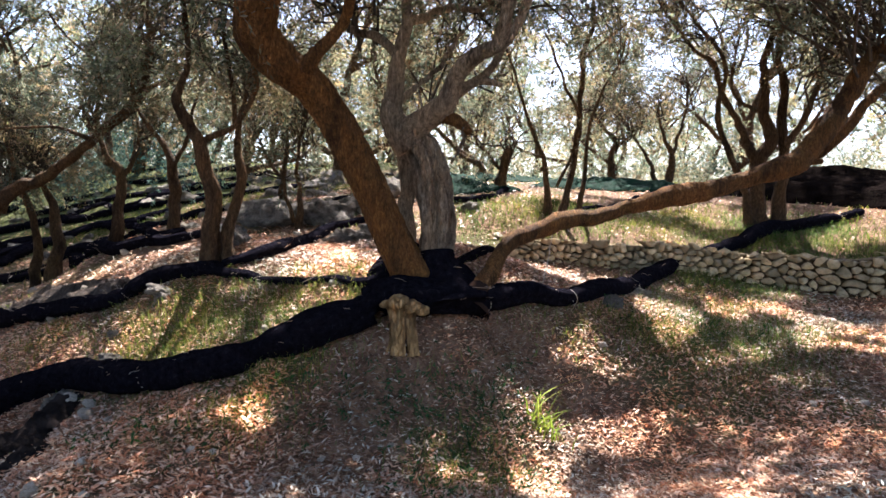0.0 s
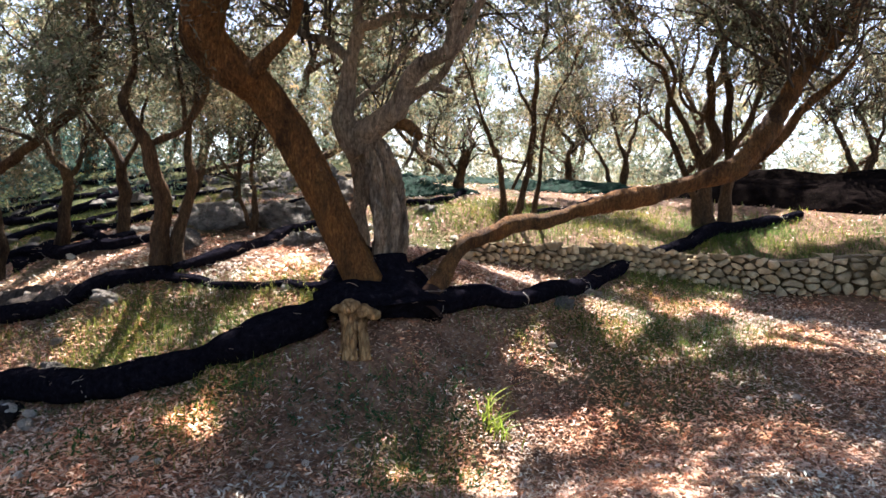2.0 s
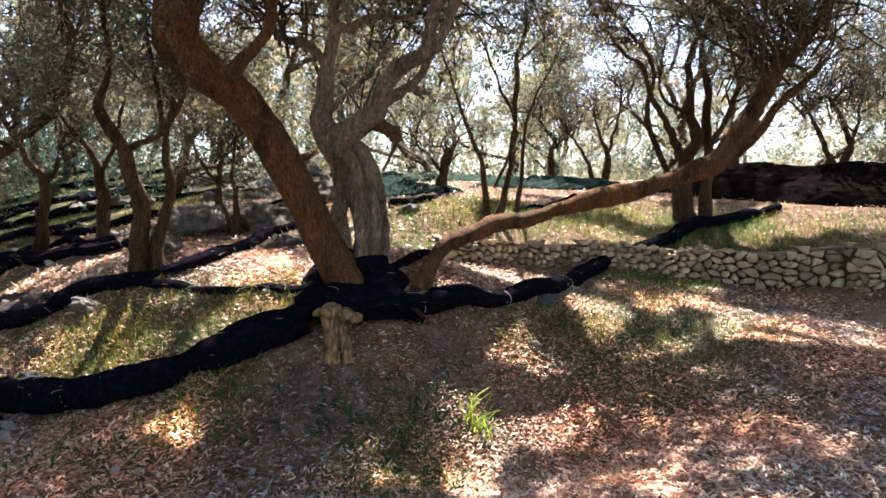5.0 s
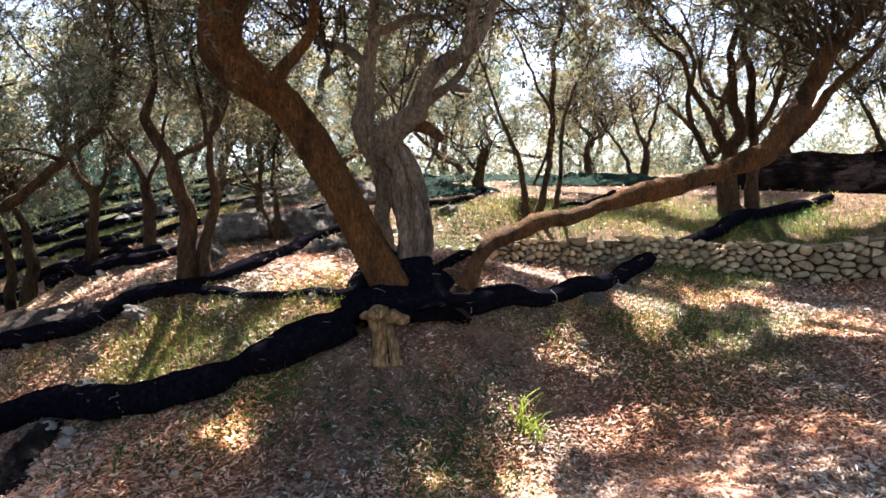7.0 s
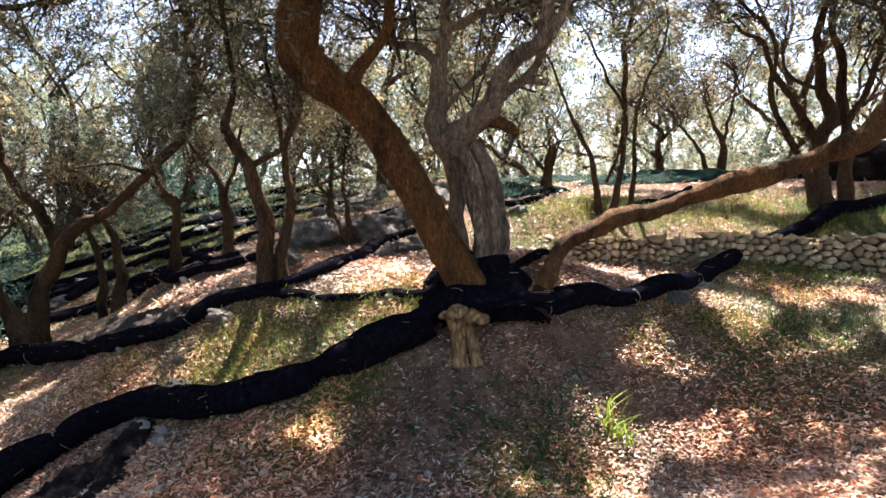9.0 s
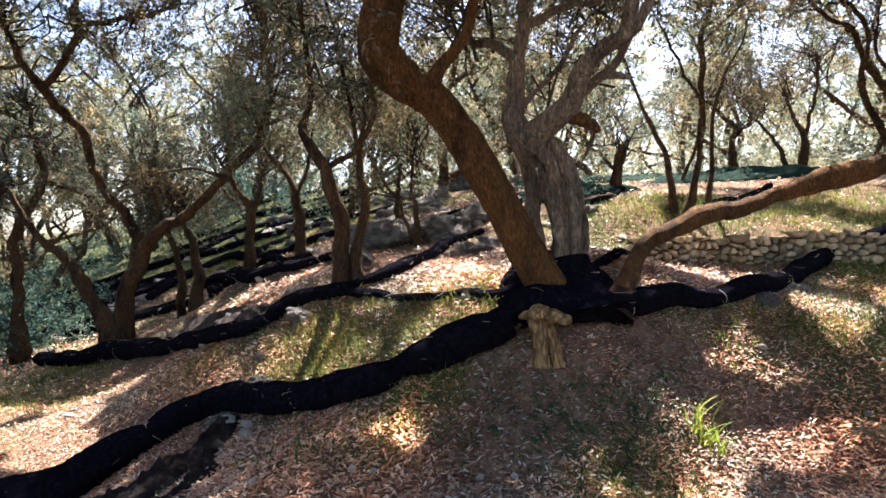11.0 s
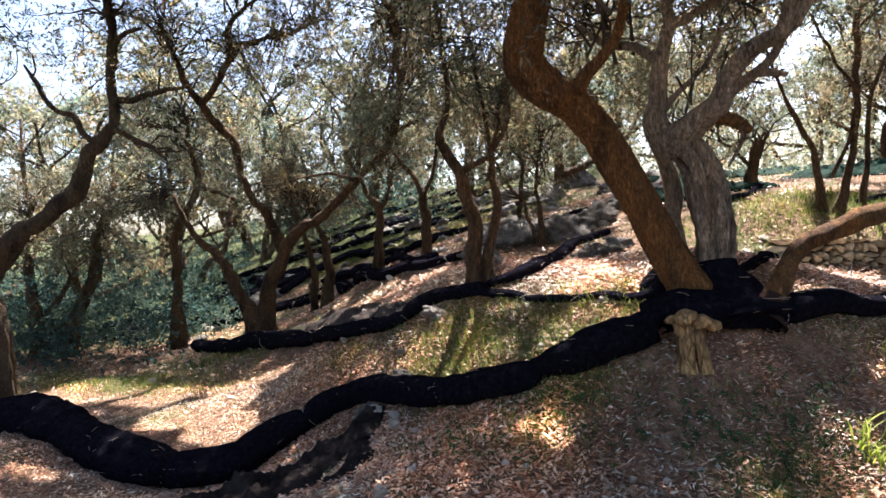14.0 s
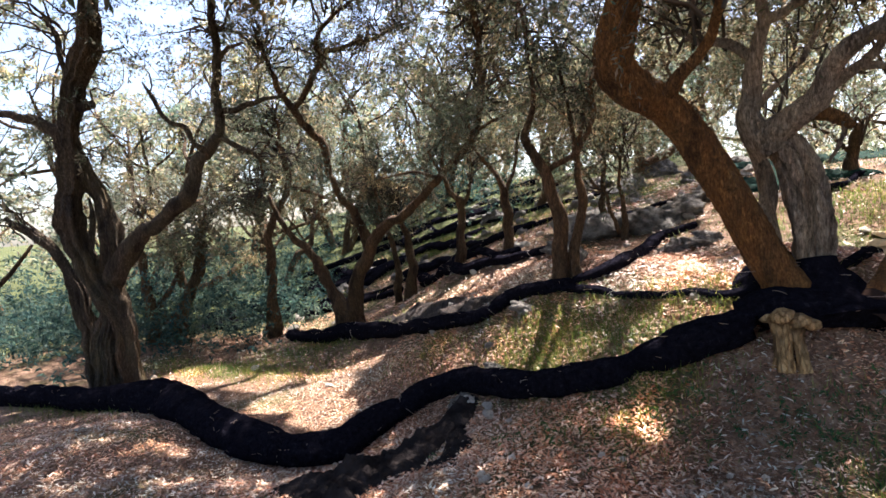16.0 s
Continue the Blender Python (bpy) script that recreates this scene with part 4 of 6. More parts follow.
olive_tree('big old olive tree with a fluted twisted trunk', 32000, 0.080, 0.75, 'twist', [
    ('trunk', [(-7.23, 4.18, -0.18, 0.165), (-7.26, 4.17, 0.08, 0.124), (-7.28, 4.17, 0.43, 0.117), (-7.33, 4.15, 0.73, 0.130), (-7.44, 4.10, 0.99, 0.137), (-7.56, 4.05, 1.18, 0.123), (-7.65, 4.01, 1.45, 0.116), (-7.72, 3.98, 1.67, 0.116), (-7.77, 3.96, 1.95, 0.129), (-7.77, 3.97, 2.22, 0.129), (-7.72, 4.00, 2.56, 0.136), (-7.70, 4.01, 2.82, 0.122), (-7.67, 4.03, 3.09, 0.115), (-7.64, 4.05, 3.36, 0.128), (-7.58, 4.08, 3.55, 0.128), (-7.48, 4.13, 3.81, 0.128), (-7.40, 4.17, 4.07, 0.121), (-7.36, 4.20, 4.34, 0.114), (-7.33, 4.21, 4.53, 0.101), (-7.28, 4.24, 4.93, 0.080), (-7.19, 4.30, 5.38, 0.047)]),
    ('trunk', [(-7.45, 4.17, -0.24, 0.118), (-7.46, 4.17, 0.11, 0.090), (-7.47, 4.18, 0.43, 0.090), (-7.42, 4.21, 0.74, 0.111), (-7.41, 4.22, 1.01, 0.118), (-7.46, 4.20, 1.23, 0.125), (-7.41, 4.23, 1.47, 0.125), (-7.42, 4.24, 1.78, 0.111), (-7.50, 4.21, 2.10, 0.104), (-7.60, 4.17, 2.38, 0.090), (-7.67, 4.14, 2.56, 0.069), (-7.68, 4.14, 2.76, 0.048)]),
    ('trunk', [(-7.52, 4.02, -0.19, 0.130), (-7.57, 4.04, 0.14, 0.096), (-7.59, 4.06, 0.45, 0.097), (-7.52, 4.13, 0.68, 0.097), (-7.48, 4.18, 0.85, 0.083)]),
    ('trunk', [(-7.35, 3.99, -0.17, 0.088), (-7.40, 4.02, 0.12, 0.068), (-7.43, 4.06, 0.42, 0.068), (-7.40, 4.13, 0.72, 0.082)]),
    ('limb', [(-7.39, 4.19, 1.16, 0.138), (-7.32, 4.21, 1.33, 0.137), (-7.19, 4.27, 1.52, 0.123), (-7.01, 4.34, 1.72, 0.103), (-6.80, 4.43, 1.87, 0.102), (-6.59, 4.52, 2.02, 0.095), (-6.42, 4.60, 2.15, 0.088), (-6.35, 4.62, 2.36, 0.081), (-6.28, 4.65, 2.54, 0.081), (-6.14, 4.71, 2.67, 0.067), (-5.99, 4.76, 2.79, 0.067), (-5.95, 4.78, 2.98, 0.060), (-5.97, 4.76, 3.21, 0.054), (-5.96, 4.76, 3.48, 0.053), (-5.91, 4.79, 3.73, 0.053), (-5.93, 4.77, 4.06, 0.046), (-5.93, 4.78, 4.39, 0.046), (-5.91, 4.79, 4.78, 0.033), (-5.85, 4.82, 5.16, 0.020)]),
    ('trunk', [(-7.70, 4.07, -0.19, 0.126), (-7.76, 4.06, 0.20, 0.098), (-7.83, 4.06, 0.62, 0.098), (-7.92, 4.04, 1.05, 0.091), (-8.02, 4.01, 1.33, 0.070), (-8.13, 3.97, 1.61, 0.063), (-8.31, 3.89, 1.78, 0.056), (-8.50, 3.81, 1.90, 0.042), (-8.71, 3.72, 2.05, 0.028)]),
    ('limb', [(-7.73, 4.02, 2.91, 0.088), (-7.81, 3.94, 3.06, 0.088), (-7.92, 3.85, 3.16, 0.074), (-8.08, 3.73, 3.22, 0.060), (-8.30, 3.58, 3.29, 0.040), (-8.52, 3.45, 3.47, 0.026)]),
    ('limb', [(-7.72, 4.04, 3.27, 0.054), (-7.68, 4.05, 3.63, 0.034), (-7.70, 4.03, 3.97, 0.034), (-7.72, 4.01, 4.23, 0.027), (-7.84, 3.94, 4.50, 0.020)]),
    ('stub', [(-7.59, 4.08, 3.32, 0.061), (-7.47, 4.12, 3.32, 0.054), (-7.38, 4.15, 3.31, 0.047)]),
    ('limb', [(-5.95, 4.76, 3.13, 0.040), (-5.80, 4.87, 3.13, 0.034), (-5.66, 4.96, 3.20, 0.034), (-5.48, 5.08, 3.23, 0.027), (-5.26, 5.22, 3.31, 0.014)]),
    ('limb', [(-6.13, 4.65, 2.68, 0.040), (-6.22, 4.60, 2.76, 0.033), (-6.27, 4.57, 2.95, 0.033), (-6.43, 4.47, 3.04, 0.027), (-6.55, 4.41, 3.17, 0.027), (-6.60, 4.38, 3.35, 0.026), (-6.70, 4.32, 3.53, 0.013)]),
    ('limb', [(-5.91, 4.71, 2.80, 0.033), (-5.80, 4.81, 2.68, 0.027), (-5.69, 4.92, 2.63, 0.027), (-5.55, 5.03, 2.48, 0.014)]),
    ('limb', [(-7.70, 4.05, 1.49, 0.055), (-7.65, 4.13, 1.73, 0.042), (-7.65, 4.18, 1.97, 0.035), (-7.73, 4.20, 2.22, 0.021)]),
    ('limb', [(-5.92, 4.76, 3.70, 0.033), (-5.75, 4.82, 3.83, 0.026), (-5.58, 4.88, 3.89, 0.013)])],
    [(-7.61, 3.81, 4.17, 0.80), (-6.76, 5.19, 4.04, 0.80), (-6.49, 4.74, 4.30, 0.70), (-6.17, 5.48, 4.06, 0.60), (-8.04, 3.84, 3.47, 0.70), (-7.67, 4.79, 3.92, 0.60), (-8.05, 5.33, 2.73, 0.50), (-6.71, 3.93, 5.11, 1.10), (-5.94, 4.66, 5.37, 1.10), (-7.56, 3.13, 4.34, 1.20), (-9.23, 4.17, 1.90, 0.70), (-7.49, 4.68, 3.50, 0.50), (-5.97, 3.22, 5.33, 1.10), (-5.07, 4.07, 5.57, 1.10), (-3.99, 4.95, 5.55, 1.10), (-7.23, 2.98, 5.20, 1.20), (-4.98, 3.08, 5.23, 1.20), (-4.01, 3.92, 5.36, 1.20), (-2.97, 5.02, 5.45, 1.20), (-6.24, 2.45, 5.20, 1.30)])
olive_tree('olive tree with its foot wrapped in black net', 20000, 0.090, 0.90, '', [
    ('trunk', [(-9.25, 6.33, -0.26, 0.302), (-9.20, 6.51, 0.24, 0.149), (-9.08, 6.75, 0.79, 0.119), (-9.00, 6.89, 1.22, 0.102), (-8.99, 6.91, 1.62, 0.066), (-8.87, 7.03, 2.10, 0.040)]),
    ('trunk', [(-9.41, 6.15, -0.16, 0.152), (-9.52, 6.21, 0.60, 0.096), (-9.62, 6.19, 1.23, 0.076), (-9.64, 6.21, 1.81, 0.046), (-9.57, 6.31, 2.28, 0.031)]),
    ('limb', [(-9.27, 6.38, 0.03, 0.067), (-9.43, 6.31, 0.43, 0.061), (-9.36, 6.50, 0.79, 0.049), (-9.27, 6.72, 1.25, 0.035)])],
    [(-9.29, 7.02, 1.63, 0.90), (-9.86, 6.78, 1.68, 0.90), (-9.30, 7.75, 1.25, 0.80), (-10.48, 6.61, 2.04, 0.90)])
olive_tree('many-stemmed olive tree on the upper terrace', 76000, 0.075, 0.75, '', [
    ('trunk', [(4.16, 7.66, 1.35, 0.185), (4.14, 7.67, 1.79, 0.124), (4.12, 7.66, 2.20, 0.102), (4.22, 7.57, 2.43, 0.084), (4.22, 7.55, 2.59, 0.088), (4.12, 7.57, 2.84, 0.072), (4.09, 7.52, 3.19, 0.064), (4.02, 7.49, 3.47, 0.056), (4.07, 7.37, 3.78, 0.039), (4.08, 7.24, 4.15, 0.032), (4.05, 7.07, 4.61, 0.020)]),
    ('limb', [(4.12, 7.66, 2.18, 0.076), (3.99, 7.66, 2.42, 0.068), (3.91, 7.66, 2.56, 0.053), (3.78, 7.65, 2.81, 0.045), (3.57, 7.64, 3.13, 0.046), (3.41, 7.58, 3.47, 0.036), (3.16, 7.61, 3.62, 0.027), (2.87, 7.57, 3.95, 0.021), (2.66, 7.52, 4.21, 0.014)]),
    ('trunk', [(4.04, 7.61, 1.38, 0.087), (3.96, 7.62, 1.82, 0.055), (3.81, 7.64, 2.19, 0.046), (3.64, 7.66, 2.55, 0.038), (3.54, 7.62, 2.91, 0.039), (3.58, 7.52, 3.18, 0.035), (3.49, 7.46, 3.51, 0.030), (3.19, 7.46, 3.86, 0.024), (2.88, 7.44, 4.19, 0.017)]),
    ('trunk', [(4.43, 7.62, 1.39, 0.130), (4.43, 7.65, 1.84, 0.089), (4.44, 7.63, 2.28, 0.073), (4.40, 7.63, 2.72, 0.065), (4.35, 7.59, 3.21, 0.057), (4.25, 7.59, 3.57, 0.049), (4.27, 7.49, 3.96, 0.040), (4.36, 7.33, 4.33, 0.028), (4.37, 7.17, 4.79, 0.016)]),
    ('limb', [(4.37, 7.50, 2.37, 0.051), (4.51, 7.45, 2.66, 0.045), (4.59, 7.42, 2.87, 0.043), (4.68, 7.38, 3.25, 0.032), (4.74, 7.32, 3.79, 0.025)]),
    ('limb', [(4.13, 7.56, 2.84, 0.035), (3.92, 7.66, 2.93, 0.026), (3.77, 7.70, 3.11, 0.023), (3.71, 7.65, 3.43, 0.020), (3.73, 7.53, 3.82, 0.012)])],
    [(3.58, 5.69, 3.61, 0.80), (4.07, 5.44, 3.39, 0.70), (4.61, 5.36, 3.13, 0.70), (4.05, 4.92, 3.54, 0.80), (4.27, 6.13, 3.11, 0.60), (3.34, 7.66, 3.99, 0.80), (2.71, 7.41, 4.45, 0.90), (3.92, 7.38, 3.99, 0.80), (4.62, 7.36, 3.93, 0.80), (3.52, 7.36, 4.58, 1.00), (3.99, 7.00, 4.84, 1.10), (4.63, 7.13, 4.52, 1.00), (5.03, 7.60, 3.45, 0.60), (3.55, 8.04, 3.52, 0.50), (5.20, 7.27, 3.78, 0.80), (5.09, 7.03, 4.62, 1.00), (4.58, 7.56, 3.29, 0.50), (3.99, 7.72, 3.52, 0.50), (3.12, 7.99, 3.94, 0.60)])
olive_tree('slender young olive stems in a group', 34000, 0.070, 0.70, '', [
    ('trunk', [(1.23, 6.73, 1.41, 0.069), (1.19, 6.73, 1.79, 0.044), (1.14, 6.72, 2.05, 0.031), (0.95, 6.69, 2.55, 0.025), (0.81, 6.64, 2.92, 0.018), (0.69, 6.59, 3.22, 0.015), (0.54, 6.50, 3.56, 0.009)]),
    ('trunk', [(1.34, 6.71, 1.39, 0.074), (1.44, 6.72, 1.73, 0.043), (1.52, 6.72, 2.12, 0.035), (1.54, 6.70, 2.51, 0.038), (1.54, 6.67, 2.95, 0.035), (1.53, 6.63, 3.25, 0.032), (1.59, 6.57, 3.54, 0.026), (1.59, 6.51, 3.83, 0.020), (1.58, 6.42, 4.21, 0.013)]),
    ('trunk', [(1.60, 6.86, 1.44, 0.045), (1.67, 6.92, 1.94, 0.029), (1.70, 6.95, 2.41, 0.026), (1.81, 6.93, 2.88, 0.019), (1.98, 6.89, 3.20, 0.013), (2.08, 6.84, 3.57, 0.010)]),
    ('limb', [(1.31, 6.71, 1.79, 0.024), (1.48, 6.71, 2.18, 0.019), (1.51, 6.71, 2.44, 0.013)]),
    ('limb', [(1.52, 6.58, 2.58, 0.024), (1.34, 6.63, 2.93, 0.018), (1.19, 6.64, 3.31, 0.016), (1.06, 6.63, 3.61, 0.009)]),
    ('limb', [(1.48, 6.47, 3.15, 0.016), (1.72, 6.46, 3.39, 0.014), (1.95, 6.44, 3.57, 0.009)])],
    [(1.49, 6.61, 3.74, 0.70), (1.02, 6.48, 4.04, 0.80), (1.90, 6.69, 3.52, 0.60), (1.83, 6.32, 4.00, 0.90), (0.83, 6.80, 3.53, 0.50), (1.43, 6.85, 3.37, 0.50), (1.81, 6.95, 3.01, 0.40)])
olive_tree('short broken-topped olive tree with cut trunk', 9000, 0.080, 0.70, '', [
    ('trunk', [(0.80, 8.18, 1.76, 0.113), (0.83, 8.16, 2.03, 0.075), (0.86, 8.14, 2.27, 0.066), (0.92, 8.12, 2.37, 0.046)]),
    ('limb', [(0.79, 8.16, 2.06, 0.030), (0.60, 8.16, 2.29, 0.023), (0.43, 8.16, 2.41, 0.022), (0.45, 8.13, 2.61, 0.015), (0.52, 8.09, 2.87, 0.011)])],
    [(0.50, 8.38, 2.96, 0.60), (0.93, 8.65, 2.94, 0.60)])
olive_tree('pale slender olive tree in bright light', 14000, 0.090, 0.90, '', [
    ('trunk', [(3.82, 9.92, 1.94, 0.087), (3.85, 9.89, 2.27, 0.068), (3.82, 9.87, 2.55, 0.048), (3.68, 9.89, 2.83, 0.029), (3.58, 9.86, 3.30, 0.019)]),
    ('trunk', [(3.66, 9.98, 1.98, 0.047), (3.48, 10.08, 2.51, 0.033), (3.18, 10.20, 2.96, 0.023), (2.98, 10.26, 3.35, 0.014)]),
    ('limb', [(3.84, 9.89, 2.36, 0.038), (3.94, 9.87, 2.84, 0.029), (4.04, 9.83, 3.30, 0.025), (4.01, 9.81, 3.77, 0.015)])],
    [(3.68, 10.06, 3.72, 0.90), (3.21, 10.38, 3.48, 0.80), (4.10, 9.95, 3.98, 0.90)])
olive_tree('small dark olive tree by green undergrowth', 12000, 0.100, 1.00, '', [
    ('trunk', [(3.22, 11.03, 2.01, 0.085), (3.14, 11.01, 2.59, 0.063), (3.21, 10.96, 2.85, 0.047), (3.00, 10.99, 3.08, 0.033), (2.78, 11.00, 3.37, 0.019)]),
    ('limb', [(3.16, 11.00, 2.64, 0.037), (3.40, 10.90, 2.90, 0.028), (3.57, 10.80, 3.20, 0.019)])],
    [(2.98, 11.42, 3.66, 0.90), (3.58, 11.23, 3.75, 0.90)])
olive_tree('thin olive sapling on the stony slope', 10000, 0.080, 0.70, '', [
    ('trunk', [(-1.62, 6.49, 1.20, 0.055), (-1.60, 6.51, 1.58, 0.034), (-1.64, 6.49, 1.89, 0.025), (-1.61, 6.47, 2.20, 0.018), (-1.51, 6.44, 2.57, 0.012)]),
    ('limb', [(-1.67, 6.49, 1.30, 0.030), (-1.76, 6.51, 1.58, 0.025), (-1.82, 6.54, 1.89, 0.022)])],
    [(-1.61, 6.71, 2.68, 0.70), (-2.00, 6.94, 2.58, 0.70)])
olive_tree('thin dark olive stem on the stony slope', 10000, 0.080, 0.80, '', [
    ('trunk', [(-1.92, 7.02, 1.31, 0.060), (-1.95, 7.01, 1.72, 0.040), (-1.90, 6.99, 2.26, 0.027), (-1.96, 6.92, 2.64, 0.017)]),
    ('limb', [(-1.94, 7.01, 1.79, 0.025), (-2.13, 6.93, 2.11, 0.019), (-2.24, 6.87, 2.37, 0.013)])],
    [(-2.23, 7.25, 2.69, 0.80), (-1.89, 7.27, 3.12, 0.80)])
olive_tree('slender olive tree beside the heap of nets', 20000, 0.080, 0.80, '', [
    ('trunk', [(6.91, 8.43, 1.67, 0.089), (6.93, 8.40, 2.10, 0.064), (6.80, 8.46, 2.53, 0.048), (6.65, 8.53, 2.88, 0.037), (6.42, 8.62, 3.32, 0.023)]),
    ('trunk', [(7.25, 8.41, 1.67, 0.070), (7.20, 8.50, 2.19, 0.061), (7.23, 8.50, 2.62, 0.051), (7.13, 8.58, 2.97, 0.039), (6.94, 8.71, 3.43, 0.024)]),
    ('limb', [(6.93, 8.40, 2.10, 0.043), (7.11, 8.31, 2.68, 0.034), (7.21, 8.26, 3.34, 0.020)])],
    [(6.60, 8.40, 3.69, 0.90), (7.21, 8.29, 3.75, 0.90), (6.74, 8.00, 4.61, 1.10)])


def grove_tree(seed, tall, leaves):
    """A crooked tree for the farther grove, grown by chance."""
    r = np.random.default_rng(seed)
    limbs = []

    def grow(name, start, way, length, radius, knees, forks):
        """One winding stem; it turns upwards and bears smaller ones."""
        at, way = np.array(start, float), np.array(way, float)
        rows = [(*at, radius)]
        for k in range(knees):
            way = way / np.linalg.norm(way) + r.normal(0, 0.3, 3) + [0, 0, 0.18]
            way /= np.linalg.norm(way)
            at = at + way * length / knees
            rows.append((*at, radius * (1 - 0.85 * (k + 1) / knees) + 0.006))
        limbs.append((name, rows))
        for k in range(forks):
            row = rows[1 + (k + knees // 2) % (knees - 1)]
            a = r.uniform(0, 6.28)
            grow("limb", row[:3], (math.cos(a), math.sin(a), 0.55), length * r.uniform(0.45, 0.7), row[3] * 0.75, 5, 1 if forks > 2 and k % 2 else 0)

    for k in range(r.choice((1, 1, 2))):
        a = r.uniform(0, 6.28)
        lean = r.uniform(0.15, 0.5)
        grow("trunk", (0.12 * k * math.cos(a), 0.12 * k * math.sin(a), -0.05), (lean * math.cos(a), lean * math.sin(a), 1), tall * r.uniform(0.8, 1.0), r.uniform(0.07, 0.1), 7, 4)
    return limbs, leaves


# The rest of the grove: farther olives on the slope and some behind the view.
def far_olive(seed, tall, leaves):
    global ground_z, sunny
    limbs, n = grove_tree(seed, tall, leaves)
    keep, keep_sun = ground_z, sunny
    ground_z = lambda x, y: np.zeros_like(np.asarray(x, float))
    sunny = lambda p: np.zeros(len(p), bool)
    ob = olive_tree("olive tree standing farther off in the grove", n, 0.155, 0.6, "far", limbs, [])
    ground_z, sunny = keep, keep_sun
    return ob


models = [far_olive(21, 4.6, 7600), far_olive(22, 5.4, 8600), far_olive(23, 4.0, 7000), far_olive(24, 4.8, 7600), far_olive(25, 3.6, 6400)]
taken = np.array([o.location[:2] for o in bpy.data.objects if o.name.startswith("olive_tree") and o not in models])
r0 = np.random.default_rng(5)
places = []
tries = 0
while len(places) < 112 and tries < 4000:
    tries += 1
    side = (0, 1, 4, 2, 3, 5, 0, 2, 3, 4, 5, 6, 6)[len(places) % 13]
    a = r0.uniform(-0.28, 0.3) if side == 5 else r0.uniform(-1.45, -0.7) if side == 0 else r0.uniform(-0.95, -0.42) if side == 6 else r0.uniform(-0.8, 0.1) if side < 3 else (r0.uniform(0.0, 1.0) if side == 3 else r0.uniform(1.3, 4.7))
    d = r0.uniform(6, 15) if side == 4 else r0.uniform(13, 34) if side == 3 else (r0.uniform(10.5, 32) if a < -0.12 else r0.uniform(14, 36))
    p = np.array([math.sin(a) * d, math.cos(a) * d])
    foot = np.array([p[0], p[1], float(ground_z(*p))])
    shade = foot + np.array([0, 0, 1.0]) * np.arange(1.8, 5.6, 0.6)[:, None]
    shade = shade - S3 * ((shade[:, 2] - ground_z(shade[:, 0] - S3[0] * 3.5, shade[:, 1] - S3[1] * 3.5)) / S3[2])[:, None]
    # No crown between the sun and its flecks on the near ground.
    if any(np.hypot(shade[:, 0] - g[0], shade[:, 1] - g[1]).min() < 1.1 + max(g[2], g[3]) for g in GAPS if g[1] < 8.5):
        continue
    if min([np.hypot(*(p - q)) for q in list(taken) + places]) > (2.0 if d < 24 else 2.6):
        places.append(p)
for i, p in enumerate(places):
    src = models[i % 5]
    m = Matrix.Translation((p[0], p[1], float(ground_z(*p)))) @ pose(0, 0, 0, 0, 0, r0.uniform(0, 360)) @ Matrix.Scale(r0.uniform(0.85, 1.25), 4)
    if i < 5:
        src.matrix_basis = m
    else:
        copy_thing(src, m)

# ---- nets ----


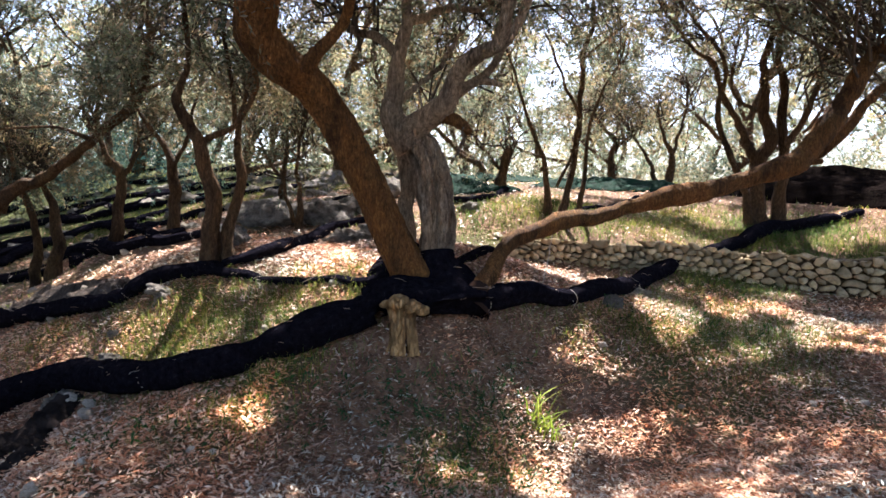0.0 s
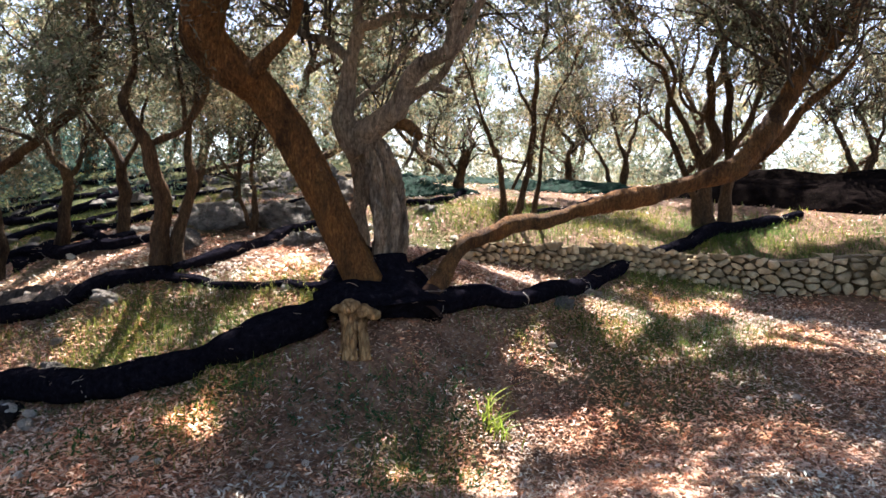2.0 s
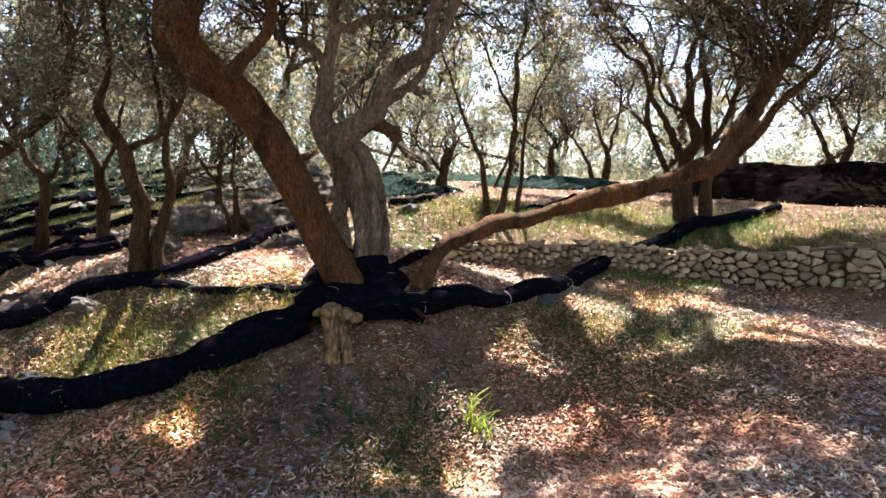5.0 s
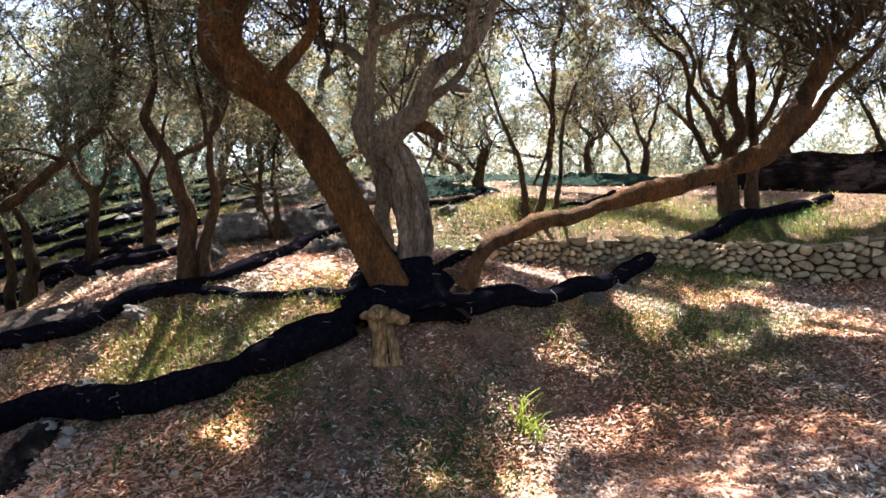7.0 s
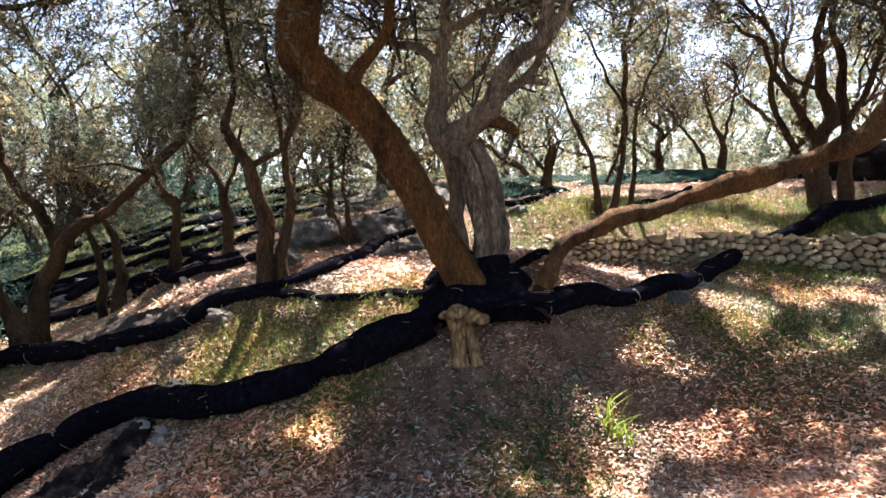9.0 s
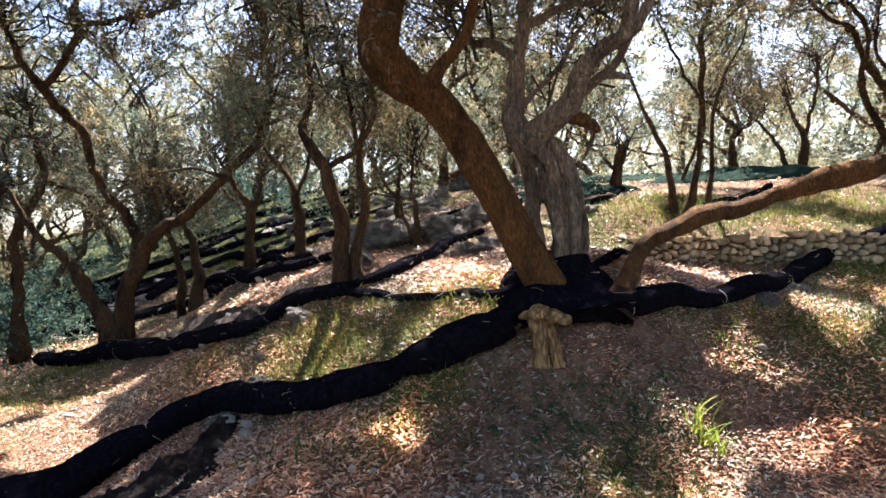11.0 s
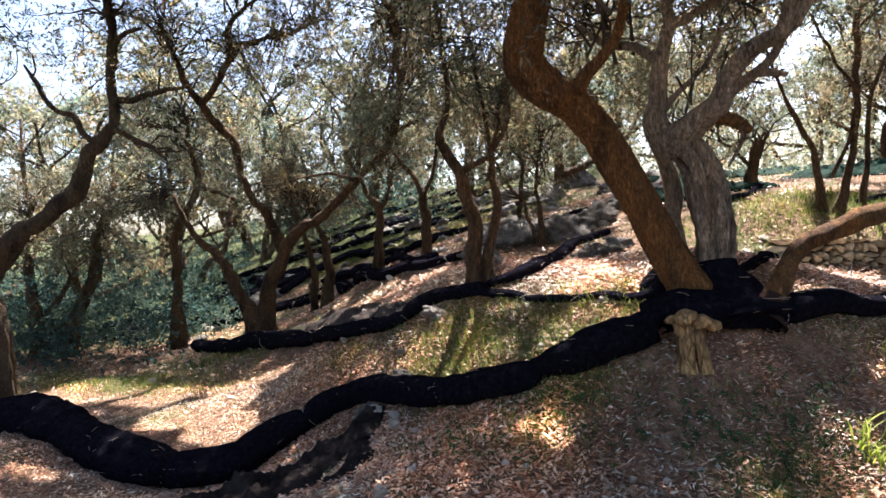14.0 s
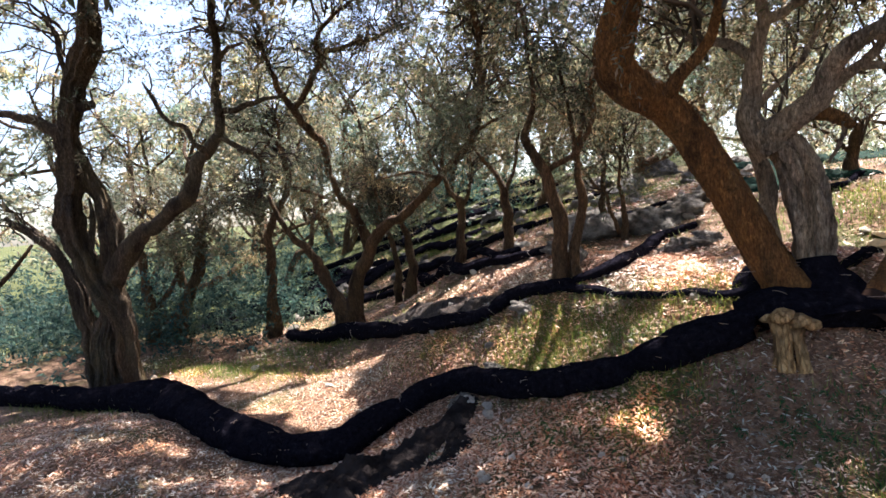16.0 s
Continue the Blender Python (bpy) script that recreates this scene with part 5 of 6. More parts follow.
def net_roll(label, pts):
    """A rolled net sagging on the ground, gathered by ties, with straws caught in it."""
    p = smooth_path([(x, y, 0, w) for x, y, w in pts], 0.03)
    seed = int(abs(p[0, 0] * 97 + p[0, 1] * 31))
    r = np.random.default_rng(seed)
    n, sides = len(p), 30
    run = np.r_[0, np.cumsum(np.linalg.norm(np.diff(p[:, :2], axis=0), axis=1))]
    ties = []
    at = r.uniform(0.5, 0.9)
    while at < run[-1] - 0.3:
        ties.append(at)
        at += r.uniform(0.9, 1.7)
    rad = p[:, 3] * 1.1 * (1 + 0.1 * wave(np.c_[run, run * 0], seed, 2.2) + 0.035 * wave(np.c_[run, run * 0], seed + 1, 8.0))
    pull = np.zeros(n)
    for t in ties:
        near = np.abs(run - t)
        pull = np.maximum(pull, np.exp(-(near / 0.11) ** 2))
        rad = rad * (1 - 0.17 * np.exp(-(near / 0.035) ** 2) - 0.07 * np.exp(-(near / 0.14) ** 2))
    rad[0] *= 0.4; rad[-1] *= 0.4
    p[:, 0] += 0.03 * wave(np.c_[run, run], seed + 2, 2.0)
    p[:, 2] = ground_z(p[:, 0], p[:, 1]) + rad * 0.7
    root = thing("net_roll", p[n // 2, :3], label, "net", "rolled harvest nets")
    v, q, t = tube(p[:, :3], rad, sides, 0.0)
    a = np.tile(np.arange(sides) / sides * 2 * math.pi, n)
    s = np.repeat(run, sides)
    c = np.repeat(p[:, :3], sides, 0)
    tight = np.repeat(pull, sides)
    # Long soft folds between the ties, fine gathers close to them.
    folds = 0.07 * np.sin(4 * a + 1.3 * s + 1.5 * np.sin(1.7 * s)) + 0.045 * np.sin(9 * a - 2.1 * s + np.sin(3.3 * s)) + 0.05 * wave(v[:-2], seed + 5, 14.0) + 0.025 * wave(v[:-2], seed + 6, 45.0)
    f = 1 + folds * (1 - 0.6 * tight) + 0.06 * tight * np.sin(15 * a + 3 * np.sin(5 * s))
    v[:-2] = c + (v[:-2] - c) * f[:, None] * [1.06, 1.06, 0.88]
    low = ground_z(v[:-2, 0], v[:-2, 1]) - 0.015
    v[:-2, 2] = np.maximum(v[:-2, 2], low)
    bag = Bag(); bag.add(v, q, t)
    part("roll", bag.mesh("roll", NET), root)
    for t0 in ties:
        k = int(np.argmin(abs(run - t0)))
        k = min(max(k, 1), n - 2)
        d = p[k + 1, :3] - p[k - 1, :3]; d /= np.linalg.norm(d)
        ring = v[k * sides:(k + 1) * sides]
        loop = p[k, :3] + (np.vstack([ring, ring[:1]]) - p[k, :3]) * 1.04 + d * (0.012 * np.sin(np.linspace(0, 12.6, sides + 1)))[:, None]
        bag = Bag()
        bag.add(*tube(loop[::2], np.full(len(loop[::2]), 0.0024), 4)[:2])
        tie = part("tie", bag.mesh("tie", STRING), root, "pale string tie")
        bag = Bag()
        top = loop[int(np.argmax(loop[:, 2]))]
        for e in range(2):
            tail = top + np.cumsum(np.r_[[np.zeros(3)], r.normal(0, 0.016, (5, 3)) + [0, -0.014, -0.008]], 0)
            bag.add(*tube(tail, np.full(6, 0.0018), 4)[:2])
        part("loose_end", bag.mesh("loose_end", STRING), tie)
    bag = Bag()
    for _ in range(int(run[-1] * 13) if p[n // 2, 1] < 7 else 0):
        k = r.integers(3, n - 3)
        j = r.integers(sides)
        q0 = v[k * sides + j]
        if q0[2] < p[k, 2] - rad[k] * 0.2:
            continue
        way = r.normal(0, 1, 3) * [1, 1, 0.2]; way /= np.linalg.norm(way)
        l = r.uniform(0.015, 0.06)
        bag.add(*tube(q0 + [0, 0, 0.004] + way * np.linspace(-l, l, 4)[:, None] + r.normal(0, 0.004, (4, 3)), np.full(4, 0.0009), 3)[:2])
    if bag.n:
        part("caught_straw", bag.mesh("caught_straw", STRAW), root, "dry straws and leaf stalks caught in the net")["kind"] = "stuff"
    return root


def net_sheet(name, label, pts, mat, seed, height, fold, root=None):
    """A crumpled strip of net lying along a line; rows of x, y, half width."""
    sp = smooth_path([(x, y, 0, w) for x, y, w in pts], 0.02)
    n, m = len(sp), 44
    tv = np.gradient(sp[:, :2], axis=0); tv /= np.linalg.norm(tv, axis=1)[:, None]
    nv = np.stack([-tv[:, 1], tv[:, 0]], 1)
    w = np.linspace(-1, 1, m)
    ragged = (1 + 0.22 * wave(sp[:, :2], seed, 4.0) + 0.14 * wave(sp[:, :2], seed + 1, 15.0))[:, None]
    ragged2 = (1 + 0.22 * wave(sp[:, :2], seed + 2, 4.5) + 0.14 * wave(sp[:, :2], seed + 3, 17.0))[:, None]
    out = np.where(w[None] < 0, w[None] * ragged, w[None] * ragged2) * sp[:, 3:4]
    gxy = sp[:, None, :2] + nv[:, None] * out[..., None]
    ridge = np.abs(wave(gxy, seed + 4, 7.0)) + 0.6 * np.abs(wave(gxy, seed + 5, 19.0)) + 0.3 * np.abs(wave(gxy, seed + 6, 48.0))
    ends = np.minimum(1, np.minimum(np.arange(n), np.arange(n)[::-1]) / 8)[:, None]
    edge = np.maximum(0, 1 - np.abs(w) ** 2.5)[None] ** 0.7 * ends
    gz = ground_z(gxy[..., 0], gxy[..., 1]) - 0.012 + edge * (height + fold * ridge)
    i = np.arange(n - 1)[:, None] * m + np.arange(m - 1)[None]
    me = mesh_of(name, np.concatenate([gxy, gz[..., None]], -1).reshape(-1, 3), np.stack([i, i + 1, i + m + 1, i + m], -1).reshape(-1, 4), mat)
    return part(name, me, root, label) if root else tagged(new(name, me), label, "net")


SACK, _ns, _ln, _b = material("brown_sacking", 0.95)
_b.inputs["Base Color"].default_value = (0.03, 0.019, 0.015, 1)
_b.inputs["IOR"].default_value = 1.0
STRAW, _ns, _ln, _b = material("straw", 0.8)
_b.inputs["Base Color"].default_value = (0.36, 0.27, 0.2, 1)

loose_root = thing("loose_net", (-2.56, 3.6, float(ground_z(-2.56, 3.6))), "loose torn dark net trailing down over stones and leaves", "net")
net_sheet("sheet", "wide crumpled end", [(-2.5, 3.92, 0.12), (-2.56, 3.6, 0.19), (-2.62, 3.2, 0.27), (-2.7, 2.8, 0.34), (-2.77, 2.4, 0.38), (-2.85, 2.1, 0.38)], LOOSE, 210, 0.035, 0.06, loose_root)
net_sheet("strip", "narrow torn strip among leaves", [(-2.44, 3.6, 0.06), (-2.34, 3.3, 0.08), (-2.2, 2.95, 0.12), (-2.18, 2.55, 0.09)], LOOSE, 230, 0.02, 0.04, loose_root)
net_roll('rolled black harvest net tied along the terrace edge', [(-9.9, 3.4, 0.12), (-8.8, 3.42, 0.125), (-7.96, 3.46, 0.13), (-7.23, 3.5, 0.14), (-6.59, 3.6, 0.167), (-5.86, 3.61, 0.183), (-4.89, 3.25, 0.172), (-4.22, 3.11, 0.161), (-3.68, 3.09, 0.146), (-3.37, 3.26, 0.131), (-3.25, 3.58, 0.123), (-3.07, 3.85, 0.105), (-2.75, 4.00, 0.089), (-2.46, 3.93, 0.095), (-2.05, 3.73, 0.111), (-1.61, 3.55, 0.119), (-1.29, 3.52, 0.104), (-1.15, 3.59, 0.072), (-0.94, 3.58, 0.115), (-0.67, 3.64, 0.120), (-0.44, 3.74, 0.110)])
net_roll('thick black net bundle around the foot of the tree', [(-0.46, 3.77, 0.087), (-0.30, 3.79, 0.113), (-0.07, 3.83, 0.126), (0.20, 3.97, 0.111), (0.41, 4.10, 0.102), (0.68, 4.31, 0.082), (1.08, 4.56, 0.079), (1.63, 5.18, 0.075), (2.18, 5.83, 0.080), (2.56, 6.23, 0.079), (2.88, 6.58, 0.049)])
net_roll('thin black net roll between two trees', [(-2.21, 4.78, 0.039), (-1.81, 4.60, 0.039), (-1.47, 4.51, 0.033), (-0.92, 4.22, 0.026), (-0.56, 4.03, 0.030), (-0.36, 4.01, 0.036)])
net_roll('black net roll along the footpath', [(-1.77, 4.61, 0.055), (-2.05, 4.72, 0.062), (-2.38, 4.79, 0.070), (-2.69, 4.75, 0.071), (-3.32, 5.00, 0.084), (-4.11, 5.52, 0.095), (-5.30, 6.28, 0.121), (-6.13, 6.57, 0.115), (-7.10, 6.92, 0.097)])
net_roll('black net roll along the stony bank', [(-1.79, 4.68, 0.039), (-1.52, 4.80, 0.050), (-1.35, 5.24, 0.058), (-1.23, 6.19, 0.053), (-0.85, 6.54, 0.042)])
net_roll('black net roll on the upper terrace', [(-5.47, 8.61, 0.100), (-3.76, 6.50, 0.081), (-3.24, 6.23, 0.063), (-2.75, 6.08, 0.053), (-2.33, 6.15, 0.046)])
net_roll('short black net roll behind the trunk', [(0.06, 4.26, 0.021), (0.16, 4.36, 0.030), (0.27, 4.50, 0.033), (0.39, 4.77, 0.035), (0.63, 5.99, 0.035)])
net_roll('black net roll on the wall top', [(2.96, 6.64, 0.043), (3.48, 6.86, 0.083), (4.11, 7.28, 0.090), (4.63, 7.32, 0.076), (5.34, 7.37, 0.053)])
net_roll('narrow black net roll on the far terrace', [(0.07, 7.14, 0.038), (0.54, 7.28, 0.036), (0.95, 8.16, 0.032)])
net_roll('narrow black net roll under slender stems', [(1.60, 6.96, 0.031), (2.19, 7.70, 0.039), (2.90, 8.62, 0.040)])
net_roll('black net roll on the lower hillside', [(-9.60, 7.82, 0.072), (-9.53, 8.83, 0.082), (-8.32, 9.03, 0.084), (-6.64, 8.62, 0.069), (-5.84, 8.52, 0.061)])
net_roll('black net roll on the shaded hillside', [(-9.97, 7.10, 0.083), (-10.31, 8.50, 0.078), (-9.96, 9.87, 0.089), (-8.95, 10.26, 0.086), (-7.77, 10.62, 0.077), (-7.31, 10.88, 0.064)])
net_roll('black net roll on the shaded hillside', [(-8.83, 10.10, 0.078), (-8.04, 10.33, 0.083), (-7.28, 10.83, 0.083), (-6.39, 11.09, 0.082), (-4.55, 9.56, 0.073)])
net_roll('black net roll on the shaded hillside', [(-8.00, 12.10, 0.085), (-7.20, 12.12, 0.083), (-6.31, 12.23, 0.068), (-4.88, 12.26, 0.059)])
net_roll('black net roll on the upper hillside', [(-2.13, 7.34, 0.042), (-1.85, 7.41, 0.042), (-1.51, 7.62, 0.035), (-1.10, 7.78, 0.032)])
net_roll('black net roll on the upper hillside', [(-5.59, 11.91, 0.058), (-4.33, 11.79, 0.056), (-3.33, 11.77, 0.049), (-2.35, 11.38, 0.041)])
net_roll('black net roll on the upper hillside', [(-6.35, 9.49, 0.090), (-5.71, 9.36, 0.097), (-5.36, 9.39, 0.090), (-3.38, 6.60, 0.054), (-2.83, 6.37, 0.041)])
net_roll('black net roll on the upper hillside', [(-7.53, 9.80, 0.085), (-7.42, 10.48, 0.088), (-7.01, 10.97, 0.077), (-6.43, 11.27, 0.070)])
net_roll('black net roll on the far hillside', [(-7.87, 13.58, 0.061), (-6.39, 13.53, 0.051), (-5.28, 14.09, 0.044), (-4.33, 14.59, 0.045)])
net_roll('black net roll on the far hillside', [(-9.39, 13.29, 0.072), (-8.28, 13.38, 0.062), (-7.20, 13.57, 0.060), (-6.36, 14.35, 0.046)])


# Rows of rolls along the terraces of the hillside.
rr = np.random.default_rng(62)
for row in range(5):
    y0 = 8.9 + 1.9 * row
    x0 = -8.4 - 0.5 * row + rr.uniform(-1.2, 1.2)
    x1 = x0 + rr.uniform(3.2, 5.5)
    bow = rr.uniform(0.2, 0.5)
    net_roll("black net roll along a shaded terrace of the hillside", [(x, y0 + bow * math.sin(rr.uniform(0.8, 1.6) * x + row) + 0.1 * (x - x0) + rr.uniform(-0.2, 0.2), rr.uniform(0.035, 0.1)) for x in np.linspace(x0, x1, 7)])

# Rolls along the small terraces farther down the slope.
for _row in ([(-10.05, 6.93, 0.085), (-9.89, 8.24, 0.085), (-9.34, 9.13, 0.085), (-8.03, 9.42, 0.085)],
             [(-10.75, 8.29, 0.085), (-10.21, 9.38, 0.085), (-9.32, 10.07, 0.085), (-8.18, 10.25, 0.085)],
             [(-10.69, 9.34, 0.085), (-9.88, 10.33, 0.085), (-8.80, 10.91, 0.085), (-7.75, 11.04, 0.085)],
             [(-11.33, 11.36, 0.085), (-10.02, 11.86, 0.085), (-8.79, 12.17, 0.085), (-8.09, 12.44, 0.085)],
             [(-15.37, 14.96, 0.085), (-13.68, 16.00, 0.085), (-10.96, 14.87, 0.085)]):
    net_roll('long black net roll along a small far terrace', _row)

# Wrapping of net round the foot of the big tree.
WRAP = [(-0.30, 3.99), (-0.05, 4.05), (0.34, 4.23), (-0.06, 3.93)]
foot = Bag()
uu, ww = np.meshgrid(np.linspace(-1, 1, 90), np.linspace(-1, 1, 60))
fx, fy = WRAP[3][0] - 0.03 + 0.46 * uu, WRAP[3][1] + 0.17 + 0.17 * ww - 0.03 * uu
dome = np.maximum(0, 1 - np.abs(uu) ** 2.6 - np.abs(ww) ** 2.2)
fp = np.stack([fx, fy * 2.2], -1)
fz = ground_z(fx, fy) - 0.03 + dome ** 0.6 * (0.13 + 0.07 * np.abs(wave(fp, 41, 7.0)) + 0.025 * np.abs(wave(fp, 42, 19.0))) - 0.2 * (dome <= 0)
_i = np.arange(59)[:, None] * 90 + np.arange(89)[None]
foot.add(np.stack([fx, fy, fz], -1).reshape(-1, 3), np.stack([_i, _i + 1, _i + 91, _i + 90], -1).reshape(-1, 4))
wrap_root = thing("net_wrap", (*WRAP[3], float(ground_z(*WRAP[3]))), "crumpled black net heaped round the olive's foot", "net")
part("mound", foot.mesh("mound", NET), wrap_root)
for k, pts in enumerate(([(-0.16, 3.97, 0.78, 0.31), (-0.18, 3.99, 0.86, 0.25), (-0.19, 4.01, 0.92, 0.205), (-0.2, 4.01, 0.98, 0.178)],
                         [(0.02, 3.97, 0.82, 0.32), (0.0, 4.0, 0.92, 0.2), (-0.025, 4.04, 1.06, 0.135), (-0.04, 4.07, 1.2, 0.117)],
                         [(0.2, 3.99, 0.8, 0.15), (0.24, 4.035, 0.87, 0.105), (0.265, 4.065, 0.915, 0.084), (0.285, 4.09, 0.945, 0.077)])):
    p = smooth_path(pts, 0.02)
    bag = Bag()
    bag.add(*tube(p[:, :3], p[:, 3] * (1.1 if k == 0 else 1.03), 30, 0.03, 40 + k, 0.05)[:2])
    part("collar", bag.mesh("collar", SACK if k == 2 else NET), wrap_root, "brown sacking round a limb" if k == 2 else "")

# A string hanging from the low limb to the net roll.
_p = smooth_path([(0.86, 4.5, 1.37, 0), (0.84, 4.47, 1.27, 0), (0.82, 4.41, 1.15, 0), (0.79, 4.36, 1.05, 0), (0.77, 4.31, 0.96, 0)], 0.02)[:, :3]
_p = _p + 0.005 * np.stack([wave(_p, 5 + k, 30.0) for k in range(3)], 1)
_bag = Bag(); _bag.add(*tube(_p, np.full(len(_p), 0.003), 5)[:2])
tagged(new("string", _bag.mesh("string", STRING)), "pale frayed string hanging from the low limb to the net", "string")

straw = np.random.default_rng(8)
for k in range(12):
    x, y = WRAP[3][0] + straw.uniform(-0.35, 0.4), WRAP[3][1] + straw.uniform(-0.02, 0.12)
    a, l = straw.normal(0, 0.35), straw.uniform(0.06, 0.2)
    p = np.array([(x + math.cos(a) * l * s, y + math.sin(a) * l * s * 0.5, float(ground_z(x, y)) + 0.2 + 0.004 * math.sin(2 * s + k)) for s in np.linspace(-1, 1, 6)])
    bag = Bag(); bag.add(*tube(p, np.full(6, 0.0011), 4)[:2])
    part("straw", bag.mesh("straw", STRAW), wrap_root, "dry straw caught on the net")

# Heap of stacked nets on the upper terrace.
HEAP = [(5.12, 8.47), (5.39, 7.94), (5.75, 7.51), (6.39, 7.12)]
heap_root = thing("net_heap", (HEAP[1][0], HEAP[1][1], float(ground_z(*HEAP[1]))), "long dark bank of folded old nets on the terrace", "net")
hp = np.array(HEAP)
d = hp[3] - hp[0]; d /= np.linalg.norm(d)
hp = smooth_path([(*(hp[0] - d * 0.95), 0), (*hp[1], 0), (*hp[2], 0), (*hp[3], 0), (*(hp[3] + d * 2.0), 0)], 0.05)
t2 = np.gradient(hp[:, :2], axis=0); t2 /= np.linalg.norm(t2, axis=1)[:, None]
n2 = np.stack([-t2[:, 1], t2[:, 0]], 1)
for k, (off, wide, tall) in enumerate(((0.22, 0.34, 0.25), (0.6, 0.6, 0.35), (1.2, 0.7, 0.38))):
    cw = np.linspace(-1, 1, 30)
    xy = hp[:, None, :2] + n2[:, None] * (off + wide * cw)[None, :, None]
    q3 = np.concatenate([xy * [1.0, 1.0], (cw * 1.0)[None, :, None] * np.ones((len(hp), 1, 1))], -1)
    up = np.minimum(1, np.linspace(0, len(hp) * 0.05 / 0.4, len(hp)))[:, None] ** 0.5
    z = ground_z(xy[..., 0], xy[..., 1]) - 0.05 + up * tall * np.maximum(0, 1 - np.abs(cw) ** 2.2)[None] ** 0.8 * (1 + 0.1 * wave(q3, 71 + k, 2.5)) + 0.035 * np.abs(wave(q3 * [1, 1, 6.0], 81 + k, 5.0)) + 0.008 * wave(q3, 91 + k, 30.0)
    _i = np.arange(len(hp) - 1)[:, None] * 30 + np.arange(29)[None]
    part("fold", mesh_of("fold", np.concatenate([xy, z[..., None]], -1).reshape(-1, 3), np.stack([_i, _i + 1, _i + 31, _i + 30], -1).reshape(-1, 4), OLDNET), heap_root)

# Weathered net sheet beside the footpath.
net_sheet("net_sheet", "crumpled weathered grey net beside the path", [(-5.36, 6.67, 0.12), (-4.20, 5.98, 0.17), (-3.24, 5.30, 0.2), (-2.71, 4.96, 0.12)], PALE_NET, 310, 0.02, 0.05)

# ---- stump ----
STUMP = [(-0.23, 3.61)]


def old_stump():
    x, y = STUMP[0]
    z = float(ground_z(x, y))
    root = thing("tree_stump", (x, y, z), "pale sawn olive stump with knobbly top under the net", "stump")
    legs = ((-0.035, -0.035, 0.054, 0.0), (0.06, 0.045, 0.034, -0.01))
    for i, (low, top, w, dy) in enumerate(legs):
        bag = Bag()
        pp = smooth_path([(x + low * 1.25, y - 0.035 + dy, z - 0.06), (x + low, y - 0.02 + dy, z + 0.06), (x + top * 0.9, y + dy, z + 0.15), (x + top, y + 0.01 + dy, z + 0.23)], 0.01)
        bag.add(*tube(pp, np.interp(np.linspace(0, 1, len(pp)), [0, 0.3, 0.7, 1], [w * 1.1, w * 0.88, w * 1.0, w * 1.2]), 36, 0.1, 3 + i, 0.2))
        part("stump_leg", bag.mesh("stump_leg", DEADWOOD), root)
    for i, (dx, dy, dz, s) in enumerate(((-0.105, -0.02, 0.25, 0.034), (-0.03, -0.04, 0.272, 0.055), (0.055, -0.03, 0.245, 0.052), (0.12, -0.025, 0.222, 0.04), (0.01, 0.0, 0.215, 0.05))):
        bm = bmesh.new()
        bmesh.ops.create_icosphere(bm, subdivisions=3, radius=s)
        for v in bm.verts:
            f = 1 + 0.26 * float(wave(np.array(v.co), 60 + i, 34.0))
            v.co = Vector((v.co.x * 1.12 * f + x + dx, v.co.y * f + y + dy, v.co.z * 0.85 * f + z + dz))
        me = bpy.data.meshes.new("knob"); bm.to_mesh(me); bm.free()
        me.materials.append(DEADWOOD)
        me.polygons.foreach_set("use_smooth", [True] * len(me.polygons))
        part("knob", me, root)


old_stump()

# ---- rocks and stones ----


def rock_mesh(name, seed, detail, mat, flat=0.7, rough=0.28, faces=9, low=0.62, high=0.95, boxy=1.0):
    bm = bmesh.new()
    bmesh.ops.create_icosphere(bm, subdivisions=detail, radius=1.0)
    r = np.random.default_rng(seed)
    planes = r.normal(size=(faces, 3)); planes /= np.linalg.norm(planes, axis=1)[:, None]
    cut = r.uniform(low, high, faces)
    co = np.array([v.co[:] for v in bm.verts])
    co = np.sign(co) * np.abs(co) ** boxy
    for nrm, h in zip(planes, cut):
        over = np.maximum(0, co @ nrm - h)
        co -= over[:, None] * nrm * 0.97
    co *= (1 + rough * 0.35 * wave(co, seed, 3.0) + rough * 0.15 * wave(co, seed + 1, 9.0) + rough * 0.06 * wave(co, seed + 2, 22.0))[:, None]
    co *= [1.0, r.uniform(0.7, 0.95) if boxy == 1.0 else 1.0, flat]
    for v, c in zip(bm.verts, co):
        v.co = c
    me = bpy.data.meshes.new(name); bm.to_mesh(me); bm.free()
    me.materials.append(mat)
    me.polygons.foreach_set("use_smooth", [detail > 2] * len(me.polygons))
    return me


